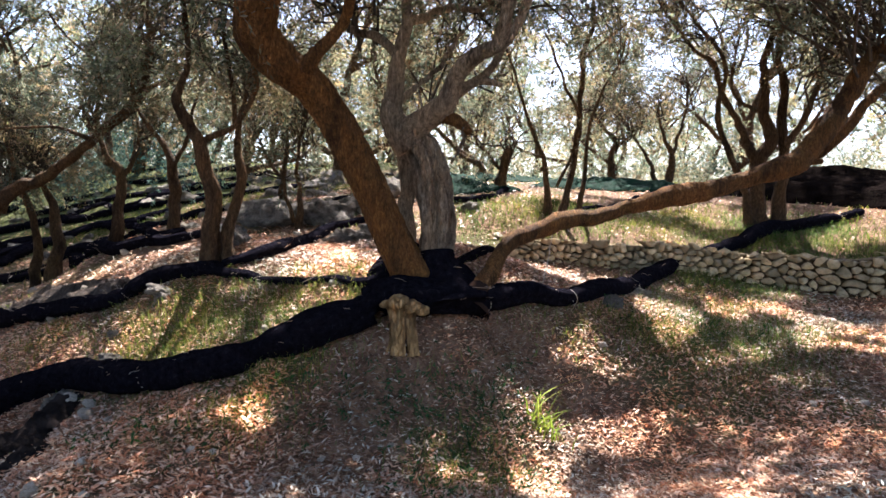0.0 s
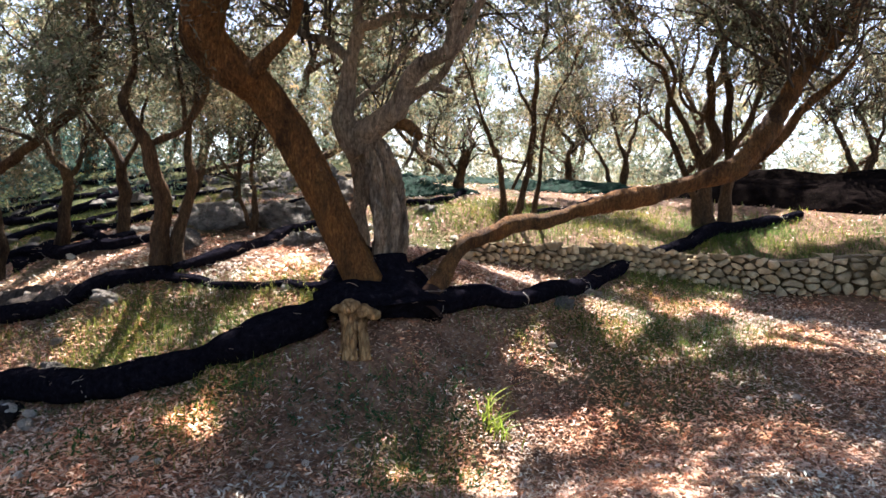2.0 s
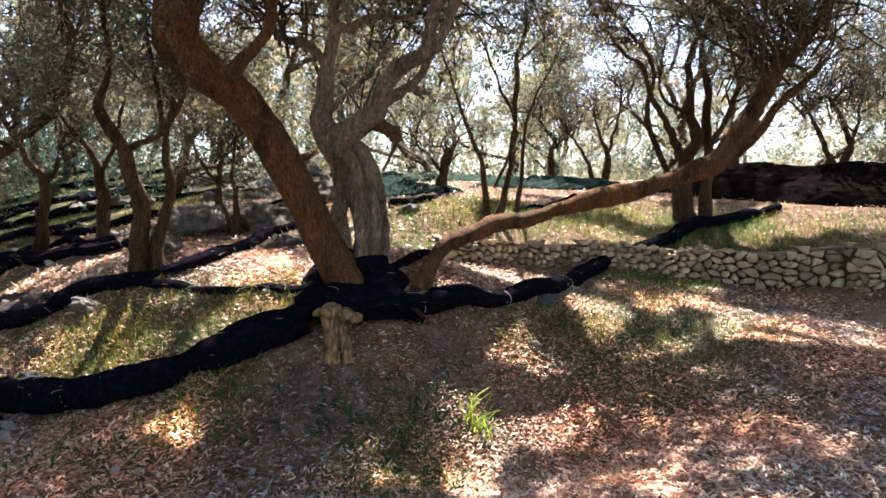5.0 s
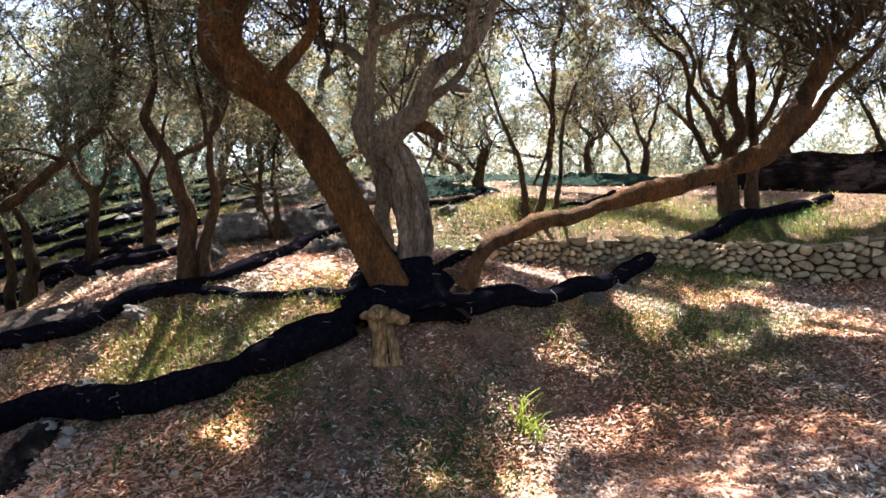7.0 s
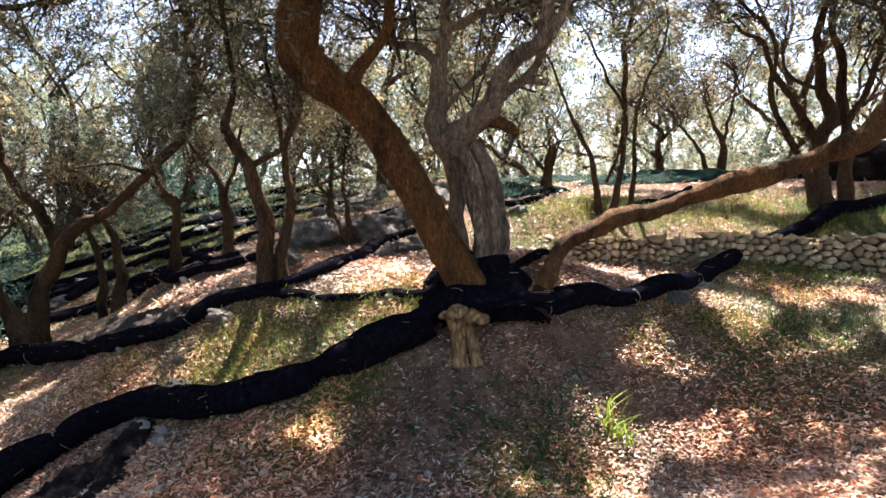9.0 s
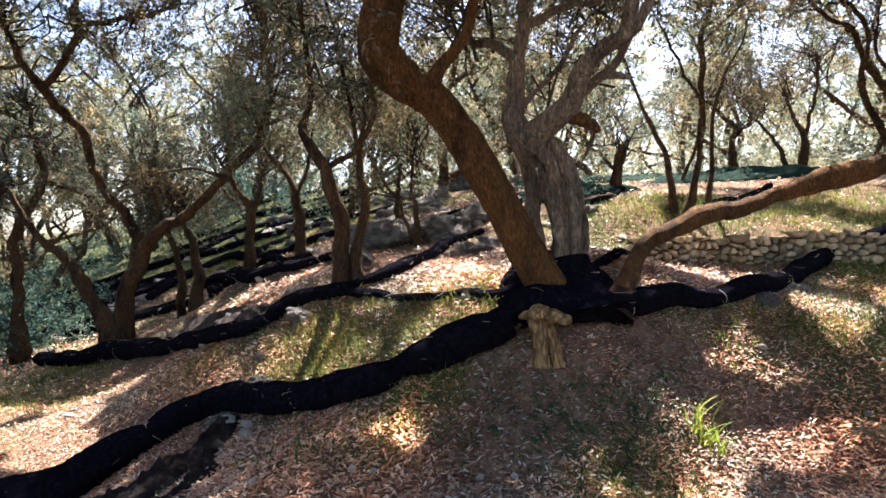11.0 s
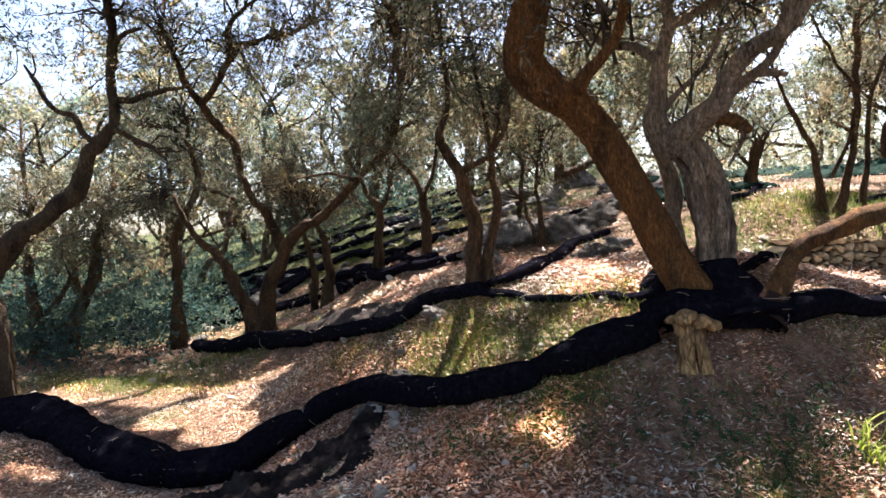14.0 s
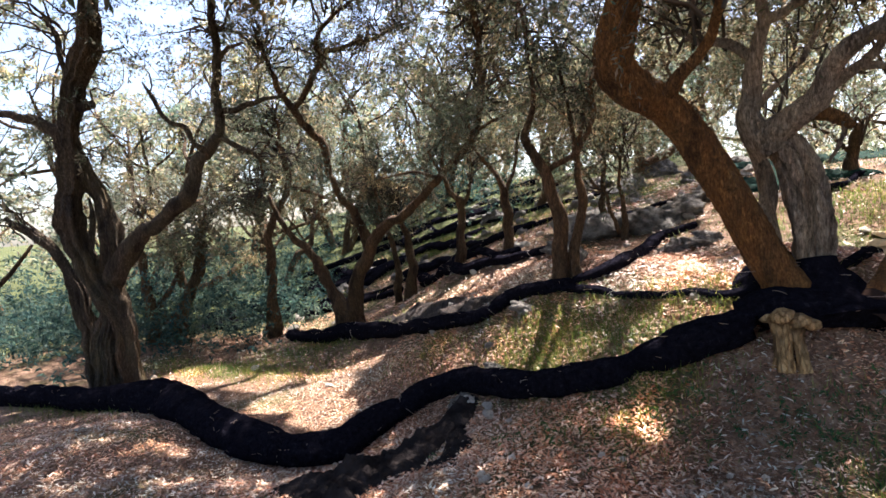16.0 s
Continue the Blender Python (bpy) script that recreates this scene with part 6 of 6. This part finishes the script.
r1 = random.Random(4)
rubble = [rock_mesh("boulder", 150 + k, 3, ROCK, 0.62, 0.75, 14, 0.5, 0.9) for k in range(5)]
boulders = [rock_mesh("boulder", 100 + k, 4, ROCK, 0.62, 0.75, 14, 0.5, 0.9) for k in range(5)]
for i, (x, y, s) in enumerate([(-1.49, 6.82, 0.42), (-1.23, 6.85, 0.35), (-1.80, 6.99, 0.3), (-2.32, 7.02, 0.5), (-1.97, 6.76, 0.38), (-1.00, 7.11, 0.35), (-2.35, 4.09, 0.12), (-2.47, 4.34, 0.06), (-0.88, 5.88, 0.2), (-0.73, 6.09, 0.18), (-1.03, 5.74, 0.16), (-5.34, 12.05, 0.4), (-0.73, 7.86, 0.35), (-2.21, 11.36, 0.5), (-3.34, 12.95, 0.5), (-1.86, 13.11, 0.5), (-2.24, 4.59, 0.15), (-1.91, 5.30, 0.28), (-2.20, 6.02, 0.25), (1.41, 4.76, 0.12), (1.82, 5.27, 0.1), (0.31, 6.87, 0.18), (-2.56, 3.83, 0.13)]):
    ob = new("boulder", boulders[i % 5])
    ob.matrix_basis = Matrix.Translation((x, y, float(ground_z(x, y)) + s * 0.12)) @ pose(0, 0, 0, r1.uniform(-15, 15), r1.uniform(-15, 15), r1.uniform(0, 360)) @ Matrix.Diagonal((s, s * r1.uniform(0.7, 1), s * r1.uniform(0.7, 1.05), 1))
    tagged(ob, "grey weathered limestone boulder with mossy stains", "rock", "boulders")
for i in range(150):
    x, y = r1.uniform(-10, 0.5), r1.uniform(7.5, 17)
    s = r1.uniform(0.07, 0.25)
    ob = new("boulder", rubble[i % 5])
    ob.matrix_basis = Matrix.Translation((x, y, float(ground_z(x, y)) + s * 0.1)) @ pose(0, 0, 0, r1.uniform(-15, 15), r1.uniform(-15, 15), r1.uniform(0, 360)) @ Matrix.Diagonal((s, s * r1.uniform(0.6, 1), s * r1.uniform(0.6, 1.0), 1))
    tagged(ob, "grey rock half sunk in the hillside", "rock", "boulders")
pebbles = [rock_mesh("stone", 200 + k, 3, CHALK, 0.7, 0.4) for k in range(4)]
for i, (x, y, s) in enumerate([(-2.17, 3.48, 0.055), (-2.24, 3.64, 0.048), (-2.47, 3.78, 0.075), (-1.96, 3.35, 0.029), (-0.16, 3.10, 0.018), (-0.41, 2.88, 0.022), (1.66, 3.86, 0.025), (1.22, 4.28, 0.036), (-0.68, 2.47, 0.022), (-1.69, 2.66, 0.029), (-1.08, 2.71, 0.022), (0.23, 3.66, 0.022), (2.39, 3.60, 0.029), (2.67, 3.54, 0.032), (0.57, 3.17, 0.014), (-1.81, 2.49, 0.029), (-1.50, 2.38, 0.022), (-2.07, 2.54, 0.025), (-6.13, 3.50, 0.036), (-0.25, 3.03, 0.025), (-1.19, 2.72, 0.022), (-1.18, 3.86, 0.029), (-0.77, 4.11, 0.036), (-1.76, 2.42, 0.036), (-0.14, 3.38, 0.014), (1.95, 4.23, 0.022), (-4.59, 6.20, 0.043), (-0.57, 2.78, 0.022)]):
    ob = new("stone", pebbles[i % 4])
    ob.matrix_basis = Matrix.Translation((x, y, float(ground_z(x, y)) + s * 0.5)) @ pose(0, 0, 0, r1.uniform(-20, 20), r1.uniform(-20, 20), r1.uniform(0, 360)) @ Matrix.Scale(s, 4)
    tagged(ob, "small pale limestone lying on the leaf litter", "stone", "loose stones")
for i in range(70):
    x, y = (r1.uniform(-3.4, 0.9), r1.uniform(5.0, 9.5)) if i < 48 else (r1.uniform(-8, -2.6), r1.uniform(4.5, 9))
    s = r1.uniform(0.025, 0.085)
    ob = new("stone", pebbles[i % 4])
    ob.matrix_basis = Matrix.Translation((x, y, float(ground_z(x, y)) + s * 0.25)) @ pose(0, 0, 0, r1.uniform(-20, 20), r1.uniform(-20, 20), r1.uniform(0, 360)) @ Matrix.Diagonal((s, s * r1.uniform(0.7, 1), s * r1.uniform(0.6, 1), 1))
    tagged(ob, "pale stone lying on the rocky terrace slope", "stone", "loose stones")

# ---- grass, litter, undergrowth ----


def ribbons(x, y, height, width, r, lean=0.5, seg=3):
    """Bent blades of grass on the ground."""
    n = len(x)
    z = ground_z(x, y)
    a = r.uniform(0, 2 * math.pi, n)
    out = np.stack([np.cos(a), np.sin(a), 0 * a], 1)
    side = np.stack([-np.sin(a + r.normal(0, 0.6, n)), np.cos(a), 0 * a], 1)
    bend = r.uniform(0.15, 1, n) * lean
    rows = []
    for k in range(seg + 1):
        u = k / seg
        c = np.stack([x, y, z - 0.005], 1) + out * (bend * height * u ** 2)[:, None] + np.array([0, 0, 1]) * (height * u * (1 - 0.35 * bend * u))[:, None]
        w = (width * (1 - 0.93 * u ** 1.5))[:, None] * side * 0.5
        rows += [c - w, c + w]
    v = np.stack(rows, 1)
    base = np.arange(n)[:, None] * (2 * seg + 2)
    f = np.concatenate([base + np.array([[2 * k, 2 * k + 1, 2 * k + 3, 2 * k + 2]]) for k in range(seg)], 1).reshape(-1, 4)
    return v.reshape(-1, 3), f


rg = np.random.default_rng(12)
xs, ys, hs = [], [], []
for x, y, a, b in [(-1.12, 3.81, 0.6, 0.3), (-1.54, 3.90, 0.5, 0.2), (3.01, 5.87, 0.5, 0.3), (4.34, 6.95, 0.7, 0.4), (2.37, 5.21, 0.5, 0.3), (1.73, 4.46, 0.4, 0.2), (2.64, 4.67, 0.5, 0.3), (-6.99, 5.21, 0.9, 0.3), (-1.72, 4.07, 0.6, 0.4), (0.22, 3.26, 0.28, 0.3), (0.14, 2.95, 0.3, 0.25), (-0.89, 3.48, 0.35, 0.15), (-1.97, 4.16, 0.5, 0.3), (-1.37, 4.20, 0.8, 0.3), (-0.88, 4.04, 0.5, 0.25), (2.75, 5.94, 0.7, 0.3), (2.30, 4.17, 0.5, 0.4), (-1.05, 3.04, 0.35, 0.3), (0.63, 4.23, 0.5, 0.15), (4.14, 6.83, 0.8, 0.5), (3.46, 7.76, 0.8, 0.5), (-6.19, 5.22, 1.2, 0.4), (-5.87, 6.23, 1, 0.4), (-3.08, 4.63, 0.5, 0.3), (-1.99, 4.21, 0.5, 0.35), (0.74, 6.46, 1.2, 0.5), (-1.99, 3.95, 0.3, 0.2), (-7.35, 3.50, 0.9, 0.3), (1.43, 4.49, 0.4, 0.2), (-6.42, 11.25, 1, 0.6), (-3.34, 10.88, 2, 1), (4.9, 6.25, 0.7, 0.35), (5.4, 6.5, 0.8, 0.4), (3.9, 6.4, 0.6, 0.3), (3.2, 6.6, 0.6, 0.3), (2.2, 7.1, 0.9, 0.4), (1.3, 6.9, 0.7, 0.4), (4.3, 7.3, 0.9, 0.4), (2.0, 4.6, 0.5, 0.3), (2.6, 4.3, 0.5, 0.3)]:
    n = int(1900 * min(2.0, max(0.25, a * b * 3.0)))
    t = rg.uniform(0, 2 * math.pi, n); q = np.sqrt(rg.uniform(0, 1, n)) * (1 + 0.3 * rg.normal(size=n))
    xs.append(x + a * 1.2 * q * np.cos(t)); ys.append(y + b * 1.3 * q * np.sin(t)); hs.append(rg.uniform(0.025, 0.11, n))
n = 9000
xs.append(rg.uniform(-8, 8, n)); ys.append(rg.uniform(2.0, 13, n)); hs.append(rg.uniform(0.015, 0.05, n))
n = 6000
xs.append(rg.uniform(-14, 13, n)); ys.append(rg.uniform(8, 22, n)); hs.append(rg.uniform(0.04, 0.12, n))
n = 4000
xs.append(rg.uniform(-16, -3, n)); ys.append(rg.uniform(6.5, 20, n)); hs.append(rg.uniform(0.06, 0.13, n))
xs, ys, hs = np.concatenate(xs), np.concatenate(ys), np.concatenate(hs)
v, q = ribbons(xs, ys, hs, np.full(len(xs), 0.005) + 0.0006 * np.maximum(0, ys - 4), rg, 0.9, 2)
tagged(new("grass", mesh_of("grass", v, q, GRASS, False)), "short green grass growing through the leaf litter", "grass", kind="stuff")
TUFT = [(0.68, 3.6)]
n = 46
tx, ty = TUFT[0][0] + rg.normal(0, 0.07, n), TUFT[0][1] + rg.normal(0, 0.05, n)
v, q = ribbons(tx, ty, rg.uniform(0.1, 0.3, n), rg.uniform(0.008, 0.013, n), rg, 1.5, 7)
TALL = leafy("tall_grass", [(0.2, 0.27, 0.035), (0.38, 0.4, 0.07)], 0.45)
tagged(new("grass_tuft", mesh_of("grass_tuft", v, q, TALL, False)), "tall bright green grass tuft catching the sun", "grass", kind="stuff")


def litter(n, x0, x1, y0, y1, size, r):
    x, y = r.uniform(x0, x1, n), r.uniform(y0, y1, n)
    keep = r.uniform(size=n) < np.clip(0.95 + 0.4 * wave(np.c_[x, y], 21, 1.3), 0.35, 1) * np.where((x > 0.8) & (y > 6.1), 0.5, 1)
    # Thinner towards the rim of the strewn patch.
    rim = np.minimum(np.minimum(x - x0, x1 - x), np.minimum(y - y0, y1 - y))
    keep &= r.uniform(size=n) < 0.1 + rim / 0.7
    x, y = x[keep], y[keep]
    n = len(x)
    z = ground_z(x, y) + r.uniform(0.001, 0.022, n)
    a = r.uniform(0, 2 * math.pi, n)
    d = np.stack([np.cos(a), np.sin(a), r.normal(0, 0.3, n)], 1)
    w = np.stack([-np.sin(a), np.cos(a), r.normal(0, 0.35, n)], 1)
    l = (size * r.uniform(0.6, 1.2, n))[:, None]
    k = np.array([0, 0, 1.0])
    p = np.stack([x, y, z], 1)
    v = np.stack([p - d * l * 0.5, p + w * l * 0.13 + k * l * 0.05, p + d * l * 0.5 + k * l * 0.05, p - w * l * 0.13 + k * l * 0.02], 1)
    return v.reshape(-1, 3), np.arange(4 * n).reshape(-1, 4)


v, q = litter(195000, -4.0, 4.3, 1.6, 5.9, 0.042, rg)
v2, q2 = litter(60000, -9, 8, 4.5, 12.0, 0.06, rg)
v3, q3 = litter(40000, -7.5, -3.4, 1.6, 5.2, 0.033, rg)
v4, q4 = litter(20000, -7.5, 7, -5, 2.8, 0.06, rg)
v5, q5 = litter(26000, -7.5, -2.2, 0.0, 2.4, 0.042, rg)
v2, q2 = np.vstack([v2, v3, v4, v5]), np.vstack([q2, q3 + len(v2), q4 + len(v2) + len(v3), q5 + len(v2) + len(v3) + len(v4)])
tagged(new("leaf_litter", mesh_of("leaf_litter", np.vstack([v, v2]), np.vstack([q, q2 + len(v)]), LITTER, False)), "reddish brown fallen olive leaves covering the ground", "leaf litter", kind="stuff")

# Low green weeds in the leaf litter.
wd = np.random.default_rng(19)
cs = []
for x, y, a, n in ((0.1, 3.42, 0.16, 60), (-0.22, 3.3, 0.14, 50), (0.35, 3.15, 0.2, 90), (0.3, 3.55, 0.12, 36), (-0.6, 3.2, 0.18, 50), (-0.95, 3.35, 0.2, 46), (0.5, 3.75, 0.15, 40), (0.05, 2.8, 0.2, 60), (-1.5, 2.9, 0.22, 50), (2.2, 4.5, 0.25, 70), (1.7, 4.6, 0.25, 60), (2.9, 5.4, 0.3, 80), (-1.6, 3.75, 0.25, 50)):
    px, py = x + wd.normal(0, a, n), y + wd.normal(0, a * 0.7, n)
    cs.append(np.stack([px, py, ground_z(px, py) + 0.004], 1))
cs = np.vstack(cs)
v, q = sprays(cs, wd.normal(0, 0.5, cs.shape) + [0, 0, 0.6], 7, 0.07, 0.034, wd, False)
tagged(new("weeds", mesh_of("weeds", v, q, IVY, False)), "small dark green weeds sprouting from the litter", "weeds", kind="stuff")

GREEN, _ns, _ln, _b = material("green_net", 0.8)
_n = node(_ns, "ShaderNodeTexNoise", Scale=9.0, Detail=8.0, Roughness=0.75)
_ln.new(coords(_ns, _ln), _n.inputs[0])
_ln.new(ramp(_ns, _ln, _n.outputs[0], [(0.35, (0.002, 0.009, 0.006)), (0.55, (0.005, 0.028, 0.017)), (0.75, (0.013, 0.055, 0.03))]), _b.inputs["Base Color"])
_b.inputs["Specular IOR Level"].default_value = 0.04
bump(_ns, _ln, _b, _n.outputs[0], 0.8, 0.03)
for k, (x, y, a, b) in enumerate([(2.70, 10.11, 1.1, 0.7), (3.22, 9.88, 1, 0.6), (0.81, 12.93, 1.6, 0.8), (2.01, 14.34, 1.4, 0.8), (0.12, 8.21, 1, 0.5)]):
    uu, ww = np.meshgrid(np.linspace(-1, 1, 60), np.linspace(-1, 1, 40))
    fx, fy = x + a * uu + 0.1 * wave(np.stack([uu, ww], -1), 90 + k, 3.0), y + b * ww
    rr = np.maximum(0, 1 - uu ** 2 - ww ** 2)
    fp = np.stack([fx, fy], -1)
    fz = ground_z(fx, fy) - 0.03 + rr ** 0.4 * (0.1 + 0.08 * np.abs(wave(fp, 41 + k, 3.5)) + 0.05 * np.abs(wave(fp, 51 + k, 11.0)))
    fz = np.where(rr <= 0, fz - 0.1, fz)
    _i = np.arange(39)[:, None] * 60 + np.arange(59)[None]
    tagged(new("green_net", mesh_of("green_net", np.stack([fx, fy, fz], -1).reshape(-1, 3), np.stack([_i, _i + 1, _i + 61, _i + 60], -1).reshape(-1, 4), GREEN)), "crumpled dark green net spread on the far terrace", "net", "green nets")

rs = np.random.default_rng(77)
cs = []
for k in range(360):
    a = rs.uniform(-0.62, -0.4) if k >= 300 else rs.uniform(-1.55, -0.72) if k >= 195 else rs.uniform(0.2, 0.8) if k >= 135 else rs.uniform(-0.22, 0.25) if k >= 115 else rs.uniform(-1.4, 0.95) if k < 45 else (rs.uniform(-1.45, -0.2) if k < 85 else rs.uniform(-1.25, -0.8))
    d = rs.uniform(13, 30) if a < -0.2 else rs.uniform(11.5, 26)
    x, y = math.sin(a) * d, math.cos(a) * d
    w, h = rs.uniform(0.6, 1.5), rs.uniform(0.4, 1.3)
    if k >= 85:
        d = rs.uniform(9.5, 18) if k < 115 else rs.uniform(14, 26)
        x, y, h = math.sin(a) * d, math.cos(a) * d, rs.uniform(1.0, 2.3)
    if k >= 195:
        d = rs.uniform(10.5, 21)
        d = d if k < 300 else rs.uniform(16, 26)
        x, y, h, w = math.sin(a) * d, math.cos(a) * d, rs.uniform(1.4, 2.8) if k >= 300 else rs.uniform(0.4, 1.5), rs.uniform(0.7, 1.5)
    g = rs.normal(size=(48, 3)); g /= np.linalg.norm(g, axis=1)[:, None]; g[:, 2] = np.abs(g[:, 2])
    cs.append(np.array([x, y, float(ground_z(x, y))]) + g * [w, w, h] * rs.uniform(0.5, 1, (48, 1)))
cs = np.vstack(cs)
# Right of this bearing the brush takes paler leaves, their backlight put into colour.
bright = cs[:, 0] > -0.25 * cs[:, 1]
for name, pick, mat, label in (("undergrowth", ~bright, SHRUB, "scrubby blue-green shrubs between the farther trees"), ("brush", bright, LEAF_FAR, "olive brush beyond the upper terrace, coloured pale as if backlit")):
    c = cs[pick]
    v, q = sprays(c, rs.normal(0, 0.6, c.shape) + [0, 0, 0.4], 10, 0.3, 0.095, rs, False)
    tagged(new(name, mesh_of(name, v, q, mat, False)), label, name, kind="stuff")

rw = np.random.default_rng(31)
cs = []
for k in range(260):
    a = rw.uniform(-1.35, 0.4) if k < 210 else rw.uniform(0.35, 1.0)
    d = rw.uniform(27, 52)
    if -1.15 < a < -0.72 and k % 3:
        continue
    x, y = math.sin(a) * d, math.cos(a) * d
    g = rw.normal(size=(24, 3)); g /= np.linalg.norm(g, axis=1)[:, None]
    w = rw.uniform(1.2, 2.4)
    cs.append(np.array([x, y, float(ground_z(x, y)) + rw.uniform(0.5, 8.5) * (0.75 if k >= 210 else 1)]) + g * [w, w, w * 0.55] * rw.uniform(0.4, 1, (24, 1)))
cs = np.vstack(cs)
v, q = sprays(cs, rw.normal(0, 0.6, cs.shape) + [0, 0, 0.2], 9, 0.8, 0.37, rw, False)
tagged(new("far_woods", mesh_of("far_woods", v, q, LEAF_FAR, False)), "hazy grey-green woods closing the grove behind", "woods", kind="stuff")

# ---- dry-stone wall ----
WALL = [(0.70, 5.78), (1.26, 5.86), (1.85, 5.91), (2.55, 6.03), (3.08, 6.02), (3.60, 5.89), (4.02, 5.66), (4.56, 5.36), (4.68, 5.11), (5.03, 4.85)]
wp = smooth_path([(x, y, 0) for x, y in WALL], 0.02)
wrun = np.r_[0, np.cumsum(np.linalg.norm(np.diff(wp[:, :2], axis=0), axis=1))]
wall = thing("wall_dry_stone", (WALL[4][0], WALL[4][1], float(ground_z(*WALL[4]))), "low dry-stone retaining wall of pale limestone", "wall", kind="structure")


def wall_at(s):
    x, y = np.interp(s, wrun, wp[:, 0]), np.interp(s, wrun, wp[:, 1])
    x2, y2 = np.interp(s + 0.05, wrun, wp[:, 0]), np.interp(s + 0.05, wrun, wp[:, 1])
    x1, y1 = np.interp(s - 0.05, wrun, wp[:, 0]), np.interp(s - 0.05, wrun, wp[:, 1])
    return x, y, math.atan2(y2 - y1, x2 - x1)


def wall_high(s):
    u = s / wrun[-1]
    return 0.22 + 0.24 * u


bag = Bag()
s = np.linspace(0, wrun[-1], 60)
back = []
for k in s:
    x, y, a = wall_at(k)
    z = float(ground_z(x, y))
    nx, ny = -math.sin(a), math.cos(a)
    h = wall_high(k) - 0.04
    back += [(x + nx * 0.1, y + ny * 0.1, z - 0.1), (x + nx * 0.14, y + ny * 0.14, z + h), (x + nx * 0.5, y + ny * 0.5, z + h), (x + nx * 0.7, y + ny * 0.7, z - 0.1)]
i = np.arange(59)[:, None] * 4
fq = np.concatenate([np.stack([i[:, 0] + j, i[:, 0] + 4 + j, i[:, 0] + 5 + j, i[:, 0] + 1 + j], 1) for j in range(3)])
bag.add(np.array(back), fq)
part("core", bag.mesh("core", rocky("wall_fill", (0.12, 0.09, 0.05), (0.34, 0.27, 0.17), 0.4)), wall, "earth fill behind the stones")


def packed_stone(site, others, r):
    """Outline of one fitted stone: the part of the wall's face nearest to its site."""
    px, pz = site
    poly = [(px - 0.16, pz - 0.11), (px + 0.16, pz - 0.11), (px + 0.16, pz + 0.11), (px - 0.16, pz + 0.11)]
    for qx, qz in others:
        nx, nz = qx - px, (qz - pz) * 1.7
        mx, mz = (qx + px) / 2, (qz + pz) / 2
        side = [(x - mx) * nx + (z - mz) * nz for x, z in poly]
        out = []
        for k in range(len(poly)):
            a, b = poly[k], poly[(k + 1) % len(poly)]
            fa, fb = side[k], side[(k + 1) % len(poly)]
            if fa <= 0:
                out.append(a)
            if fa * fb < 0:
                u = fa / (fa - fb)
                out.append((a[0] + (b[0] - a[0]) * u, a[1] + (b[1] - a[1]) * u))
        poly = out
        if len(poly) < 3:
            return None
    p = np.array(poly)
    n = len(p)
    soft = []
    for k in range(n):
        a, b, c = p[k - 1], p[k], p[(k + 1) % n]
        u = r.uniform(0.24, 0.42)
        soft += [b + (a - b) * u, b + (c - b) * u]
    return np.array(soft)


r2 = np.random.default_rng(9)
sites = []
for row in range(10):
    at = r2.uniform(0, 0.1)
    while at < wrun[-1]:
        grow = 0.72 + 0.33 * at / wrun[-1]
        z = -0.02 + grow * (row * 0.072 + r2.uniform(-0.03, 0.03))
        if z < wall_high(at) - 0.012 and r2.uniform() > 0.12:
            sites.append((at, z))
        at += grow * r2.choice((0.07, 0.1, 0.12, 0.17)) * r2.uniform(0.85, 1.15)
sites.sort(key=lambda q: -q[0])
count, rest = 0, Bag()
for site in sites:
    near = [q for q in sites if q != site and abs(q[0] - site[0]) < 0.34 and abs(q[1] - site[1]) < 0.24]
    outline = packed_stone(site, near, r2)
    if outline is None:
        continue
    mid = outline.mean(0)
    top = np.minimum(outline[:, 1], wall_high(mid[0]) + r2.uniform(-0.06, 0.03))
    flat = np.c_[outline[:, 0] - mid[0], np.maximum(top, -0.08) - mid[1]]
    flat *= 1 - 0.007 / np.maximum(0.02, np.linalg.norm(flat, axis=1))[:, None]
    if flat[:, 1].max() - flat[:, 1].min() < 0.025:
        continue
    n = len(flat)
    tilt = r2.normal(0, 0.18, 2)
    out = 0.012 + r2.uniform(-0.012, 0.016)
    rings = []
    for scale, deep in ((0.94, 0.1), (1.0, 0.012), (0.88, -out * 0.8), (0.6, -out * 1.25)):
        q = flat * scale + r2.normal(0, 0.0035, flat.shape)
        rings.append(np.c_[q[:, 0], deep + (q @ tilt if deep <= 0 else 0) + r2.normal(0, 0.002, n), q[:, 1]])
    rings.append(np.array([[0, -out * 1.1, 0]]))
    v = np.vstack(rings)
    i = np.arange(n); j = (i + 1) % n
    quads = np.vstack([np.stack([k * n + i, k * n + j, (k + 1) * n + j, (k + 1) * n + i], 1) for k in range(3)])
    tris = np.stack([3 * n + i, 3 * n + j, np.full(n, 4 * n)], 1)
    x, y, a = wall_at(mid[0])
    lean = 0.02 + 0.14 * mid[1]
    at = Matrix.Translation((x - math.sin(a) * lean, y + math.cos(a) * lean, float(ground_z(x, y)) + mid[1])) @ pose(0, 0, 0, 0, 0, math.degrees(a))
    count += 1
    if count > 300:
        m3 = np.array(at)
        rest.add(v @ m3[:3, :3].T + m3[:3, 3], quads, tris)
        continue
    bag = Bag(); bag.add(v, quads, tris)
    ob = new("stone", bag.mesh("stone", WALLSTONE))
    ob.parent = wall
    ob.matrix_parent_inverse = Matrix.Translation(wall.location).inverted()
    ob.matrix_basis = at
if rest.n:
    part("small_stones", rest.mesh("small_stones", WALLSTONE), wall, "small fitted stones at the low end")["kind"] = "stuff"
